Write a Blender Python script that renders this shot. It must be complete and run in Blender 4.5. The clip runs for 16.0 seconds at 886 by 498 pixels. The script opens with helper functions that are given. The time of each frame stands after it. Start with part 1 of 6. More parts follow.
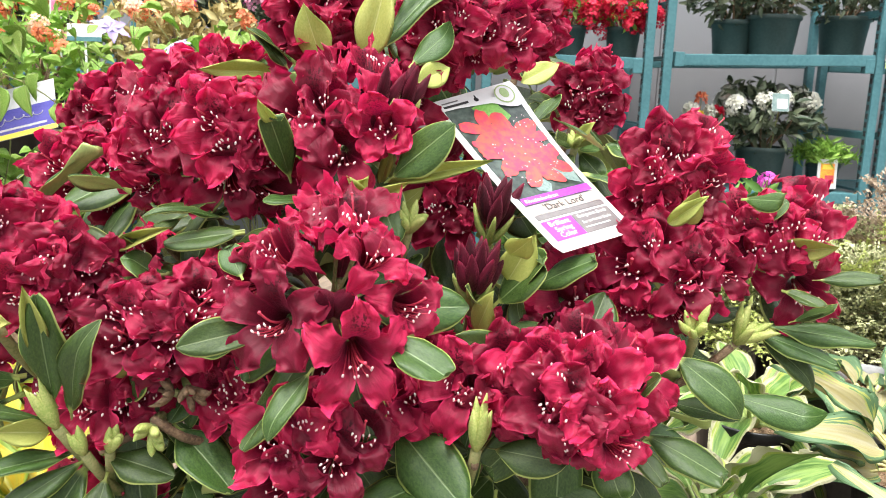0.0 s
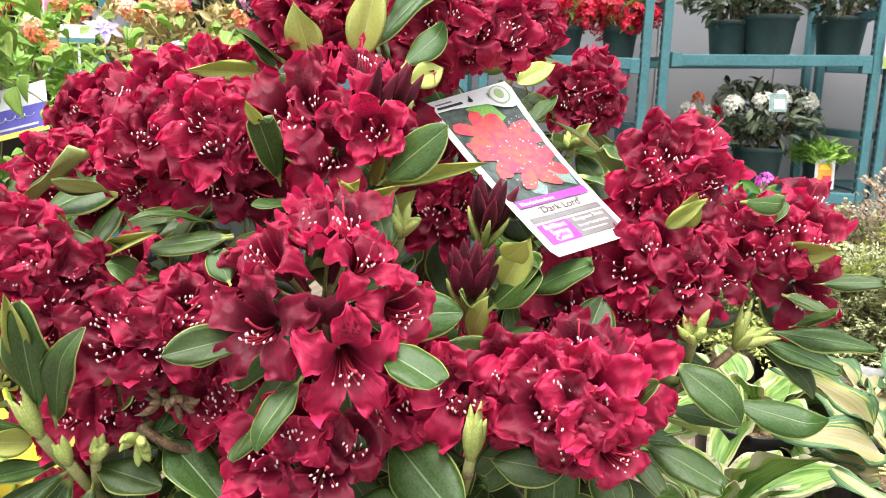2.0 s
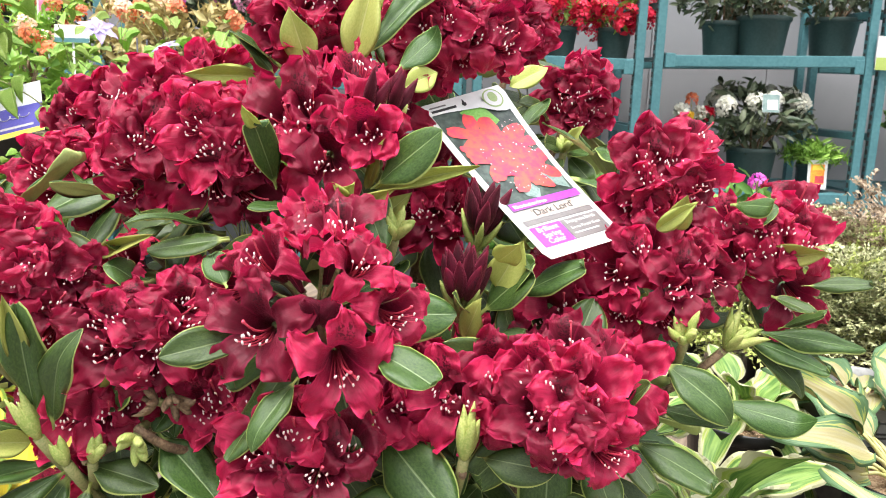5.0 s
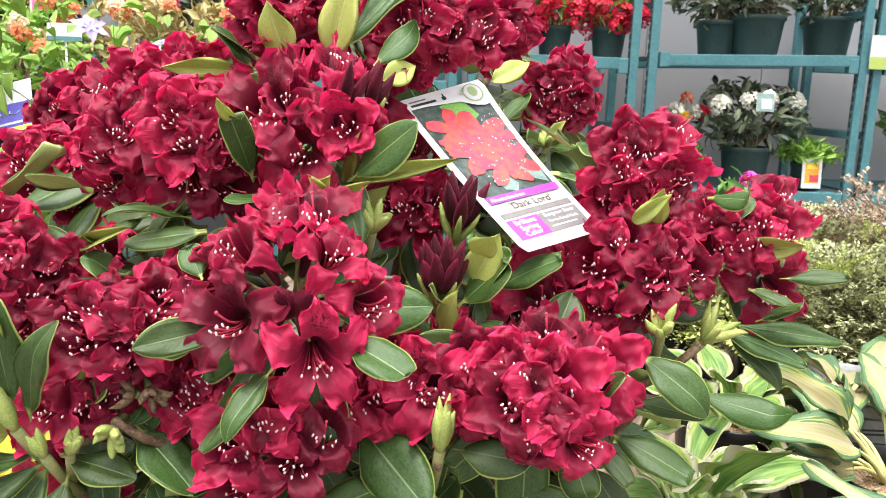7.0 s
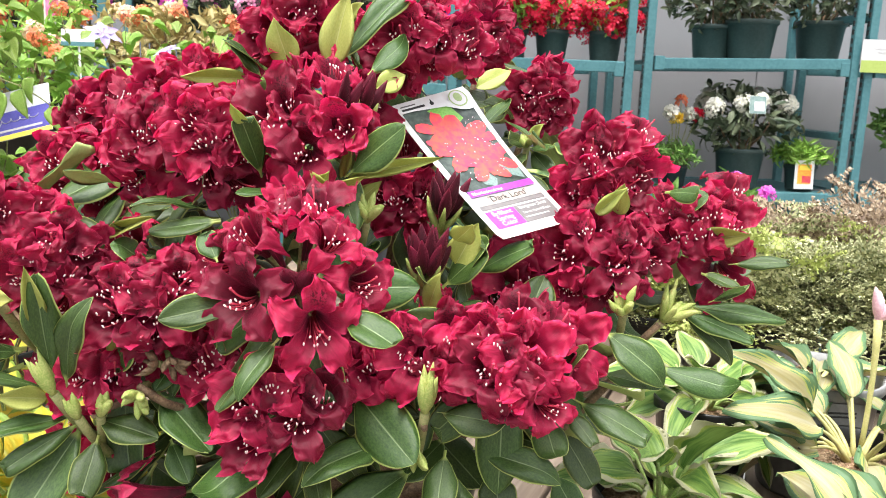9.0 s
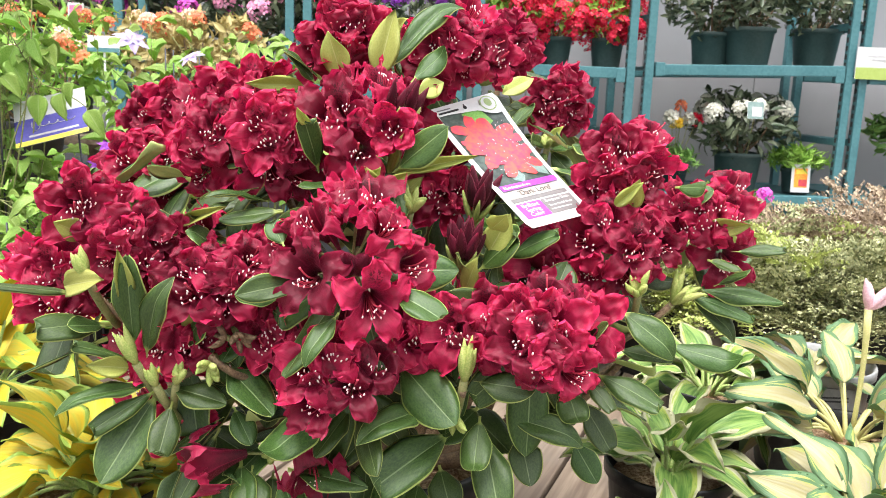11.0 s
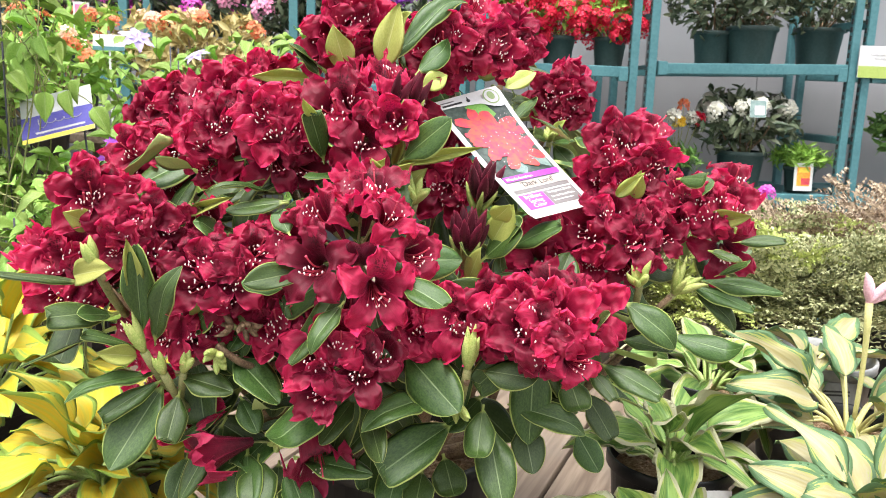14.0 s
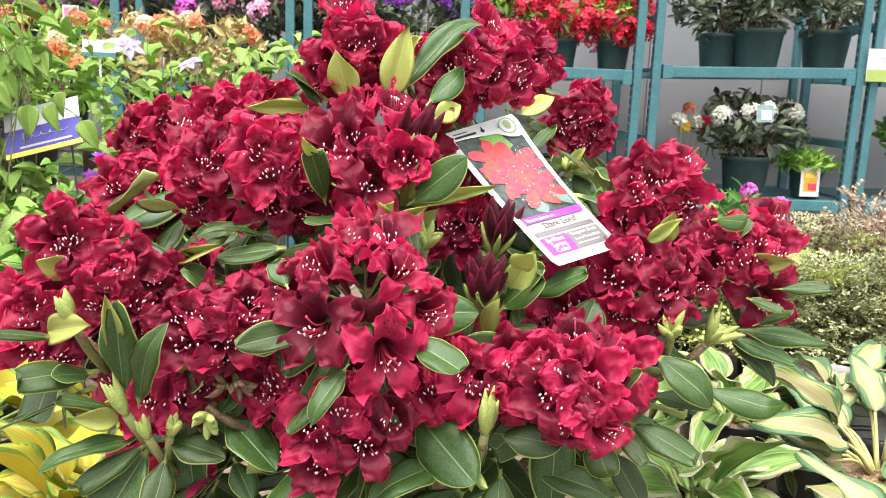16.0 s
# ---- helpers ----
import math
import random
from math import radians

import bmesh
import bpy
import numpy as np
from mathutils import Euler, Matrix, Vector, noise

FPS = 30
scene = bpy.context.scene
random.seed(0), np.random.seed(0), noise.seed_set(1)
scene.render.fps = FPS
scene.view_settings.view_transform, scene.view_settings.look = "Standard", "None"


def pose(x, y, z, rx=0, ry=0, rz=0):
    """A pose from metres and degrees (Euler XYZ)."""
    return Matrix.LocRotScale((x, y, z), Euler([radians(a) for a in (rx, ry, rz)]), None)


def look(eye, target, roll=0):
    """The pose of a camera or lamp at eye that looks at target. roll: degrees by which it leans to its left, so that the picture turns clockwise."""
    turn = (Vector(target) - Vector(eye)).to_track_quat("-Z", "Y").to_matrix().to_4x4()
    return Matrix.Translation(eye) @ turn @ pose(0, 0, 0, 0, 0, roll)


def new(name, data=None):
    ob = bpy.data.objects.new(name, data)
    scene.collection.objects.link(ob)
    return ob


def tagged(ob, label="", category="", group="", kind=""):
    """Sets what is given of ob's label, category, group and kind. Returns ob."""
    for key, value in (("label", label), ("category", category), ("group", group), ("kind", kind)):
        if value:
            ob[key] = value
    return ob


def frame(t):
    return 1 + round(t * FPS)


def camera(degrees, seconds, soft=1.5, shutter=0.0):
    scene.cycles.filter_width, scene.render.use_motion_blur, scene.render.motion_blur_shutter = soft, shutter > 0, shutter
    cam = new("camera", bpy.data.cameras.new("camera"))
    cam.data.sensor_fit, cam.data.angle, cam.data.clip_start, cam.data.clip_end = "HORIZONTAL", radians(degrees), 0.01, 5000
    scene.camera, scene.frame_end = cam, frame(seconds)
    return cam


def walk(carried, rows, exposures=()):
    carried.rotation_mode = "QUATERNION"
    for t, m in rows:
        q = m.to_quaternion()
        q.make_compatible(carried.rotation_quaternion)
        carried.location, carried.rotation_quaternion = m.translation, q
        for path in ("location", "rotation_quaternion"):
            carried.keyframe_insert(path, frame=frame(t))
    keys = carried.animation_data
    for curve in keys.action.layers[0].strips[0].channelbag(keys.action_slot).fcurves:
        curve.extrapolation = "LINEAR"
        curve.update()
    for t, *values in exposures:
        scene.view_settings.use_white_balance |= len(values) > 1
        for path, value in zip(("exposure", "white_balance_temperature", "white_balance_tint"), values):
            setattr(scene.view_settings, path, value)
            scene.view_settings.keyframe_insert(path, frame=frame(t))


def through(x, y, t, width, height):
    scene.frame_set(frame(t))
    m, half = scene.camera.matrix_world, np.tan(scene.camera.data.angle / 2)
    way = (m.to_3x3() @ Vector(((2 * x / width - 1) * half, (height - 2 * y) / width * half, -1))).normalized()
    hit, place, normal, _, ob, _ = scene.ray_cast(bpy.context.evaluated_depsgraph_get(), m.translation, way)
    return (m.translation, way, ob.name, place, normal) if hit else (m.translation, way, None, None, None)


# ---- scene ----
cam = camera(57.0, 16.0, 0.7)
cam.data.dof.use_dof, cam.data.dof.focus_distance, cam.data.dof.aperture_fstop = True, 0.78, 20.0
PATH = [
    (0, (-0.004, -0.023, 1.257), (0.154, 1.931, 0.859), 2.0),
    (0.5, (-0.003, -0.02, 1.257), (0.158, 1.934, 0.862), 2.0),
    (1, (-0.004, -0.013, 1.255), (0.158, 1.941, 0.858), 1.9),
    (1.5, (-0.002, -0.011, 1.255), (0.161, 1.942, 0.857), 1.9),
    (2, (0.0, -0.01, 1.257), (0.164, 1.944, 0.861), 1.9),
    (2.5, (-0.003, -0.01, 1.259), (0.162, 1.944, 0.864), 2.0),
    (3, (-0.007, -0.01, 1.26), (0.161, 1.943, 0.865), 2.0),
    (3.5, (-0.008, -0.012, 1.262), (0.161, 1.941, 0.865), 2.0),
    (4, (-0.005, -0.016, 1.263), (0.168, 1.936, 0.865), 2.0),
    (6.5, (0.01, -0.017, 1.256), (0.189, 1.935, 0.861), 2.0),
    (7, (0.016, -0.021, 1.256), (0.196, 1.931, 0.86), 2.0),
    (7.5, (0.017, -0.028, 1.256), (0.197, 1.924, 0.86), 2.0),
    (8, (0.018, -0.044, 1.253), (0.196, 1.909, 0.86), 2.0),
    (8.5, (0.019, -0.068, 1.256), (0.195, 1.885, 0.863), 2.0),
    (9, (0.024, -0.104, 1.261), (0.195, 1.849, 0.869), 2.0),
    (9.5, (0.014, -0.136, 1.266), (0.182, 1.819, 0.875), 2.0),
    (9.7, (0.004, -0.142, 1.262), (0.173, 1.816, 0.887), 2.0),
    (11.8, (-0.021, -0.214, 1.261), (0.158, 1.74, 0.877), 2.2),
    (12, (-0.019, -0.217, 1.262), (0.158, 1.737, 0.878), 2.2),
    (12.5, (-0.017, -0.218, 1.261), (0.158, 1.737, 0.879), 2.2),
    (13, (-0.013, -0.215, 1.264), (0.158, 1.741, 0.882), 2.1),
    (13.5, (-0.016, -0.212, 1.259), (0.154, 1.744, 0.879), 2.1),
    (14, (-0.021, -0.201, 1.253), (0.149, 1.755, 0.874), 2.1),
    (14.5, (-0.027, -0.187, 1.251), (0.147, 1.769, 0.87), 2.1),
    (15, (-0.027, -0.169, 1.267), (0.148, 1.786, 0.884), 2.1),
    (15.5, (-0.027, -0.147, 1.285), (0.149, 1.808, 0.899), 2.1),
    (16, (-0.031, -0.119, 1.285), (0.148, 1.835, 0.896), 2.2),
]
EXPOSURE, SKY, SUN = 1.44, 0.14, 2.0
walk(cam, [(t, look(eye, target, roll)) for t, eye, target, roll in PATH], exposures=[(0, EXPOSURE), (16, EXPOSURE)])

# ---- light: bright overcast sky above an open garden-centre yard ----
world = bpy.data.worlds.new("overcast_sky")
scene.world = world
world.use_nodes = True
wn, wl = world.node_tree.nodes, world.node_tree.links
sky = wn.new("ShaderNodeTexSky")
sky.sky_type, sky.sun_disc = "NISHITA", False
sky.sun_elevation, sky.sun_rotation = radians(72), radians(207)
grey = wn.new("ShaderNodeHueSaturation")
grey.inputs["Saturation"].default_value = 0.12
wl.new(sky.outputs["Color"], grey.inputs["Color"])
# an overcast sky is brighter overhead than at the horizon
way = wn.new("ShaderNodeTexCoord")
split = wn.new("ShaderNodeSeparateXYZ")
rise = wn.new("ShaderNodeMapRange")
rise.inputs["From Min"].default_value, rise.inputs["From Max"].default_value = 0.0, 1.0
rise.inputs["To Min"].default_value, rise.inputs["To Max"].default_value = 0.14, 2.75
dome = wn.new("ShaderNodeVectorMath")
dome.operation = "SCALE"
wl.new(way.outputs["Generated"], split.inputs[0])
wl.new(split.outputs["Z"], rise.inputs["Value"])
wl.new(grey.outputs["Color"], dome.inputs[0])
wl.new(rise.outputs["Result"], dome.inputs["Scale"])
wl.new(dome.outputs[0], wn["Background"].inputs["Color"])
wn["Background"].inputs["Strength"].default_value = SKY
sun_data = bpy.data.lights.new("sun", "SUN")
sun_data.energy, sun_data.angle, sun_data.color = SUN, radians(25), (1.0, 0.97, 0.92)
sun_ob = new("sun", sun_data)
sun_ob.matrix_world = look((-0.75, -0.7, 6), (0, 0.8, 0.9))

# ---- materials ----
def srgb(r, g, b):
    return tuple((c / 255 / 12.92 if c <= 10 else ((c / 255 + 0.055) / 1.055) ** 2.4) for c in (r, g, b)) + (1,)


class Mat:
    """A principled material with short ways to add nodes."""

    def __init__(self, name, color=(0.5, 0.5, 0.5, 1), rough=0.5, metal=0.0, spec=0.5):
        self.m = bpy.data.materials.new(name)
        self.m.use_nodes = True
        self.n, self.l = self.m.node_tree.nodes, self.m.node_tree.links
        self.b = self.n["Principled BSDF"]
        self.set("Base Color", color), self.set("Roughness", rough), self.set("Metallic", metal), self.set("Specular IOR Level", spec)

    def set(self, key, value):
        self.b.inputs[key].default_value = value

    def node(self, kind, **inputs):
        nd = self.n.new(kind)
        for k, v in inputs.items():
            k = k.replace("_", " ")
            if hasattr(v, "is_linked"):
                self.l.new(v, nd.inputs[k])
            else:
                nd.inputs[k].default_value = v
        return nd

    def math(self, op, a, b=0.0, c=0.0):
        nd = self.n.new("ShaderNodeMath")
        nd.operation = op
        for i, v in enumerate((a, b, c)):
            if hasattr(v, "is_linked"):
                self.l.new(v, nd.inputs[i])
            else:
                nd.inputs[i].default_value = v
        return nd.outputs[0]

    def mix(self, f, a, b, blend="MIX"):
        nd = self.n.new("ShaderNodeMixRGB")
        nd.blend_type = blend
        for i, v in enumerate((f, a, b)):
            if hasattr(v, "is_linked"):
                self.l.new(v, nd.inputs[i])
            else:
                nd.inputs[i].default_value = v
        return nd.outputs[0]

    def step(self, x, lo, hi):
        nd = self.n.new("ShaderNodeMapRange")
        nd.interpolation_type = "SMOOTHSTEP"
        self.l.new(x, nd.inputs["Value"])
        nd.inputs["From Min"].default_value, nd.inputs["From Max"].default_value = lo, hi
        return nd.outputs["Result"]

    def noise(self, scale, detail=3.0, coord="Object", rough=0.55):
        tc = self.n.new("ShaderNodeTexCoord")
        nd = self.node("ShaderNodeTexNoise", Vector=tc.outputs[coord], Scale=scale, Detail=detail, Roughness=rough)
        return nd.outputs["Fac"]

    def uv(self):
        tc = self.n.new("ShaderNodeTexCoord")
        sp = self.node("ShaderNodeSeparateXYZ", Vector=tc.outputs["UV"])
        return sp.outputs["X"], sp.outputs["Y"]

    def rand(self):
        return self.n.new("ShaderNodeObjectInfo").outputs["Random"]

    def island(self):
        return self.n.new("ShaderNodeNewGeometry").outputs["Random Per Island"]

    def color(self, socket):
        self.l.new(socket, self.b.inputs["Base Color"])
        return self

    def bump(self, height, strength=0.3, dist=0.001):
        nd = self.node("ShaderNodeBump", Height=height, Strength=strength, Distance=dist)
        self.l.new(nd.outputs["Normal"], self.b.inputs["Normal"])
        return self

    def rough(self, socket):
        self.l.new(socket, self.b.inputs["Roughness"])
        return self

    def translucent(self, color, amount):
        out = self.n["Material Output"]
        tr = self.node("ShaderNodeBsdfTranslucent", Color=color)
        mx = self.n.new("ShaderNodeMixShader")
        mx.inputs[0].default_value = amount
        self.l.new(self.b.outputs[0], mx.inputs[1])
        self.l.new(tr.outputs[0], mx.inputs[2])
        self.l.new(mx.outputs[0], out.inputs["Surface"])
        return self


def speckled(name, a, b, scale, rough=0.6, metal=0.0, bump=0.2, fine=8.0, dist=0.001, spec=0.4):
    """Two colours mixed by coarse and fine noise, with a matching relief."""
    k = Mat(name, a, rough, metal, spec)
    n1, n2 = k.noise(scale, 4), k.noise(scale * fine, 3)
    f = k.math("MULTIPLY_ADD", n2, 0.5, k.math("MULTIPLY", n1, 0.5))
    f = k.step(f, 0.36, 0.64)
    k.color(k.mix(f, a, b)).bump(f, bump, dist)
    k.rough(k.math("MULTIPLY_ADD", n1, 0.25, rough - 0.12))
    return k.m


def petal_material(name, deep, bright, tr, through=(0.80, 0.012, 0.105, 1), rim=None, sheen=0.6):
    """Velvety ruffled petals: darker throat and veins, speckles on the upper lobe (first strip of the UV map)."""
    k = Mat(name, deep, 0.46, 0, 0.30)
    u, v = k.uv()
    n = k.noise(110, 5, rough=0.7)
    a = k.math("ABSOLUTE", k.math("SUBTRACT", k.math("FRACT", u), 0.5))
    veins = k.math("SINE", k.math("MULTIPLY_ADD", k.math("FRACT", u), 75.0, k.math("MULTIPLY", n, 5.0)))
    lobe = k.step(v, 0.15, 0.85)
    base = k.mix(k.math("MULTIPLY_ADD", lobe, 0.55, k.math("MULTIPLY", k.step(n, 0.25, 0.8), 0.40)), deep, bright)
    base = k.mix(k.math("MULTIPLY", k.step(veins, 0.2, 1.0), 0.05), base, deep)
    # rim highlights are painted: petal margins mix towards a lighter colour
    edge = k.math("MULTIPLY", k.math("MAXIMUM", k.step(a, 0.38, 0.5), k.step(v, 0.86, 1.0)), 0.6)
    base = k.mix(edge, base, rim or bright)
    tcu = k.n.new("ShaderNodeTexCoord")
    mpu = k.node("ShaderNodeMapping", Vector=tcu.outputs["UV"], Scale=(26, 3.5, 1))
    crease = k.node("ShaderNodeTexNoise", Vector=mpu.outputs[0], Scale=1.0, Detail=4.0, Distortion=0.6).outputs["Fac"]
    # shading of the folds put into the colour along the crease noise
    base = k.mix(k.math("MULTIPLY", k.step(crease, 0.48, 0.75), 0.38), base, deep)
    spots = k.step(k.noise(560, 1), 0.51, 0.56)
    upper = k.math("MULTIPLY", k.math("LESS_THAN", u, 1.0), k.math("MULTIPLY", k.step(v, 0.25, 0.4), k.math("SUBTRACT", 1.0, k.step(v, 0.70, 0.86))))
    upper = k.math("MULTIPLY", upper, k.math("SUBTRACT", 1.0, k.step(a, 0.15, 0.3)))
    base = k.mix(k.math("MULTIPLY", spots, upper), base, (0.012, 0.0, 0.003, 1))
    var = k.node("ShaderNodeHueSaturation", Color=base, Value=k.math("MULTIPLY_ADD", k.rand(), 0.80, 0.42))
    k.color(var.outputs[0]).bump(k.math("MULTIPLY_ADD", crease, 0.8, k.math("MULTIPLY", n, 1.6)), 0.38, 0.0030)
    k.set("Sheen Weight", sheen), k.set("Sheen Roughness", 0.4), k.set("Sheen Tint", (1.0, 0.16, 0.27, 1))
    glow = k.node("ShaderNodeHueSaturation", Color=k.mix(lobe, deep, through), Value=k.math("MULTIPLY_ADD", k.rand(), 0.4, 0.7))
    k.translucent(glow.outputs[0], tr)
    return k.m


def leaf_material(name, dark, light, rib, rough=0.38, tr=0.12, edge=None, wear=0.5, count=14.0):
    """A leaf with midrib, side veins and a thin pale margin along its UV map."""
    k = Mat(name, dark, rough, 0, 0.36)
    u, v = k.uv()
    a = k.math("ABSOLUTE", k.math("SUBTRACT", u, 0.5))
    n, n2 = k.noise(28, 4), k.noise(160, 2)
    c = k.mix(k.step(k.math("MULTIPLY_ADD", n2, 0.3, k.math("MULTIPLY", n, 0.7)), 0.3, 0.7), dark, light)
    side = k.math("SINE", k.math("MULTIPLY", k.math("SUBTRACT", v, k.math("MULTIPLY", a, 0.55)), 6.283 * count))
    c = k.mix(k.math("MULTIPLY", k.step(side, 0.85, 1.0), 0.05), c, rib)
    c = k.mix(k.math("MULTIPLY", k.math("SUBTRACT", 1.0, k.step(a, 0.008, 0.022)), 0.85), c, rib)
    if edge:
        c = k.mix(k.step(a, 0.462, 0.484), c, edge)
        c = k.mix(k.math("SUBTRACT", 1.0, k.step(v, 0.10, 0.17)), c, edge)
    h = k.node("ShaderNodeHueSaturation", Color=c, Hue=k.math("MULTIPLY_ADD", k.rand(), 0.03, 0.485), Value=k.math("MULTIPLY_ADD", k.rand(), 0.5, 0.75))
    k.color(h.outputs[0])
    k.bump(k.math("MULTIPLY_ADD", side, -0.06, k.math("MULTIPLY_ADD", k.step(a, 0.0, 0.03), 1.0, k.math("MULTIPLY", n2, 0.6))), 0.35, 0.0009)
    k.rough(k.math("MULTIPLY_ADD", n, 0.3, rough - 0.15))
    k.translucent(h.outputs[0], tr)
    return k.m


def hosta_material(name, middle, middle2, margin, where, ragged=0.16, tr=0.32, lime=(0.42, 0.48, 0.10, 1)):
    """A hosta leaf: a ragged coloured margin round a differently coloured middle, with many parallel veins."""
    k = Mat(name, middle, 0.45, 0, 0.4)
    u, v = k.uv()
    a = k.math("ABSOLUTE", k.math("SUBTRACT", u, 0.5))
    tc = k.n.new("ShaderNodeTexCoord")
    mp = k.node("ShaderNodeMapping", Vector=tc.outputs["UV"], Scale=(14, 2.2, 1), Location=(0, 0, 0))
    shift = k.node("ShaderNodeCombineXYZ", X=k.math("MULTIPLY", k.rand(), 37.0), Y=k.math("MULTIPLY", k.rand(), 11.0))
    add = k.n.new("ShaderNodeVectorMath")
    k.l.new(mp.outputs[0], add.inputs[0]), k.l.new(shift.outputs[0], add.inputs[1])
    n = k.node("ShaderNodeTexNoise", Vector=add.outputs[0], Scale=1.0, Detail=3.0).outputs["Fac"]
    n2 = k.noise(60, 3)
    tip = k.math("MULTIPLY", k.step(v, 0.6, 1.0), 0.12)
    edge = k.math("ADD", k.math("ADD", a, tip), k.math("MULTIPLY", k.math("SUBTRACT", n, 0.5), ragged * 2.4))
    m = k.step(edge, where - 0.015, where + 0.015)
    m2 = k.step(k.math("ADD", edge, k.math("MULTIPLY", n2, 0.08)), where - 0.03, where)
    mid = k.mix(k.step(n, 0.35, 0.65), middle, middle2)
    c = k.mix(m, k.mix(k.math("MULTIPLY", m2, 0.75), mid, lime), margin)
    vein = k.math("SINE", k.math("MULTIPLY", a, 90.0))
    c = k.mix(k.math("MULTIPLY", k.step(vein, 0.5, 1.0), 0.05), c, (0.30, 0.36, 0.12, 1))
    h = k.node("ShaderNodeHueSaturation", Color=c, Value=k.math("MULTIPLY_ADD", k.rand(), 0.3, 0.85))
    k.color(h.outputs[0]).bump(k.math("MULTIPLY_ADD", vein, 0.35, n2), 0.3, 0.001)
    k.translucent(h.outputs[0], tr)
    return k.m


def mass_material(name, a, b, rough=0.5, tr=0.15, spec=0.4):
    """Colour that differs from island to island, for masses of small leaves or petals."""
    k = Mat(name, a, rough, 0, spec)
    f = k.math("MULTIPLY_ADD", k.noise(40, 2), 0.4, k.math("MULTIPLY", k.island(), 0.7))
    c = k.mix(k.step(f, 0.15, 0.9), a, b)
    k.color(c).translucent(c, tr)
    k.bump(k.noise(300, 2), 0.2, 0.0006)
    return k.m


PETAL = petal_material("petal", (0.050, 0.0012, 0.008, 1), (0.55, 0.015, 0.081, 1), 0.26, rim=(0.80, 0.040, 0.155, 1), sheen=0.30)
BUD = petal_material("bud_petal", (0.020, 0.001, 0.004, 1), (0.11, 0.004, 0.020, 1), 0.05, (0.2, 0.005, 0.02, 1), (0.32, 0.014, 0.055, 1), 0.25)
FILAMENT = speckled("filament", (0.40, 0.02, 0.05, 1), (0.55, 0.06, 0.10, 1), 200, 0.5)
ANTHER = speckled("anther", (0.62, 0.44, 0.44, 1), (0.78, 0.68, 0.66, 1), 300, 0.6)
STEM = speckled("green_stem", (0.12, 0.16, 0.04, 1), (0.26, 0.24, 0.10, 1), 60, 0.6)
TWIG = speckled("brown_twig", (0.10, 0.06, 0.035, 1), (0.24, 0.16, 0.09, 1), 50, 0.75, bump=0.5)
LEAF = leaf_material("leaf_top", (0.024, 0.054, 0.011, 1), (0.060, 0.104, 0.024, 1), (0.17, 0.23, 0.10, 1), 0.34, edge=(0.34, 0.40, 0.11, 1))
LEAF_BACK = leaf_material("leaf_underside", (0.30, 0.36, 0.12, 1), (0.40, 0.45, 0.16, 1), (0.36, 0.40, 0.17, 1), 0.55)
LEAF_PALE = leaf_material("young_leaf", (0.34, 0.38, 0.085, 1), (0.46, 0.47, 0.13, 1), (0.54, 0.55, 0.22, 1), 0.42, 0.3)
SCALE = speckled("bud_scale", (0.22, 0.29, 0.06, 1), (0.38, 0.39, 0.13, 1), 80, 0.6)
BLACK = speckled("black_plastic", (0.007, 0.008, 0.008, 1), (0.016, 0.016, 0.016, 1), 30, 0.38, bump=0.1)
POTGREEN = speckled("green_plastic", (0.022, 0.042, 0.038, 1), (0.036, 0.058, 0.052, 1), 12, 0.5, bump=0.1)
GREYPOT = speckled("grey_plastic", (0.20, 0.20, 0.20, 1), (0.27, 0.27, 0.265, 1), 12, 0.5, bump=0.05)
SOIL = speckled("bark_soil", (0.28, 0.16, 0.08, 1), (0.60, 0.42, 0.26, 1), 90, 0.95, bump=1.0, fine=3, dist=0.006)
TEAL = speckled("teal_paint", (0.045, 0.135, 0.150, 1), (0.065, 0.175, 0.190, 1), 9, 0.45, bump=0.08)
WHITE = speckled("white_card", (0.66, 0.66, 0.65, 1), (0.72, 0.72, 0.71, 1), 20, 0.4, bump=0.03)
INK = speckled("black_ink", (0.02, 0.02, 0.02, 1), (0.035, 0.035, 0.035, 1), 60, 0.5, bump=0.0)


def wood_material():
    k = Mat("weathered_wood", (0.4, 0.3, 0.2, 1), 0.75)
    tc = k.n.new("ShaderNodeTexCoord")
    sh = k.node("ShaderNodeCombineXYZ", X=k.math("MULTIPLY", k.rand(), 9.0), Y=k.math("MULTIPLY", k.rand(), 5.0))
    ad = k.n.new("ShaderNodeVectorMath")
    k.l.new(tc.outputs["Object"], ad.inputs[0]), k.l.new(sh.outputs[0], ad.inputs[1])
    mp = k.node("ShaderNodeMapping", Vector=ad.outputs[0], Scale=(38, 2.2, 38))
    n = k.node("ShaderNodeTexNoise", Vector=mp.outputs[0], Scale=1.5, Detail=6.0, Distortion=0.8).outputs["Fac"]
    n2 = k.noise(6, 4)
    c = k.mix(k.step(n, 0.3, 0.7), (0.125, 0.084, 0.056, 1), (0.255, 0.19, 0.138, 1))
    c = k.mix(k.math("MULTIPLY", k.step(n2, 0.45, 0.75), 0.5), c, (0.16, 0.135, 0.112, 1))
    h = k.node("ShaderNodeHueSaturation", Color=c, Value=k.math("MULTIPLY_ADD", k.rand(), 0.35, 0.8))
    k.color(h.outputs[0]).bump(n, 0.6, 0.002)
    return k.m


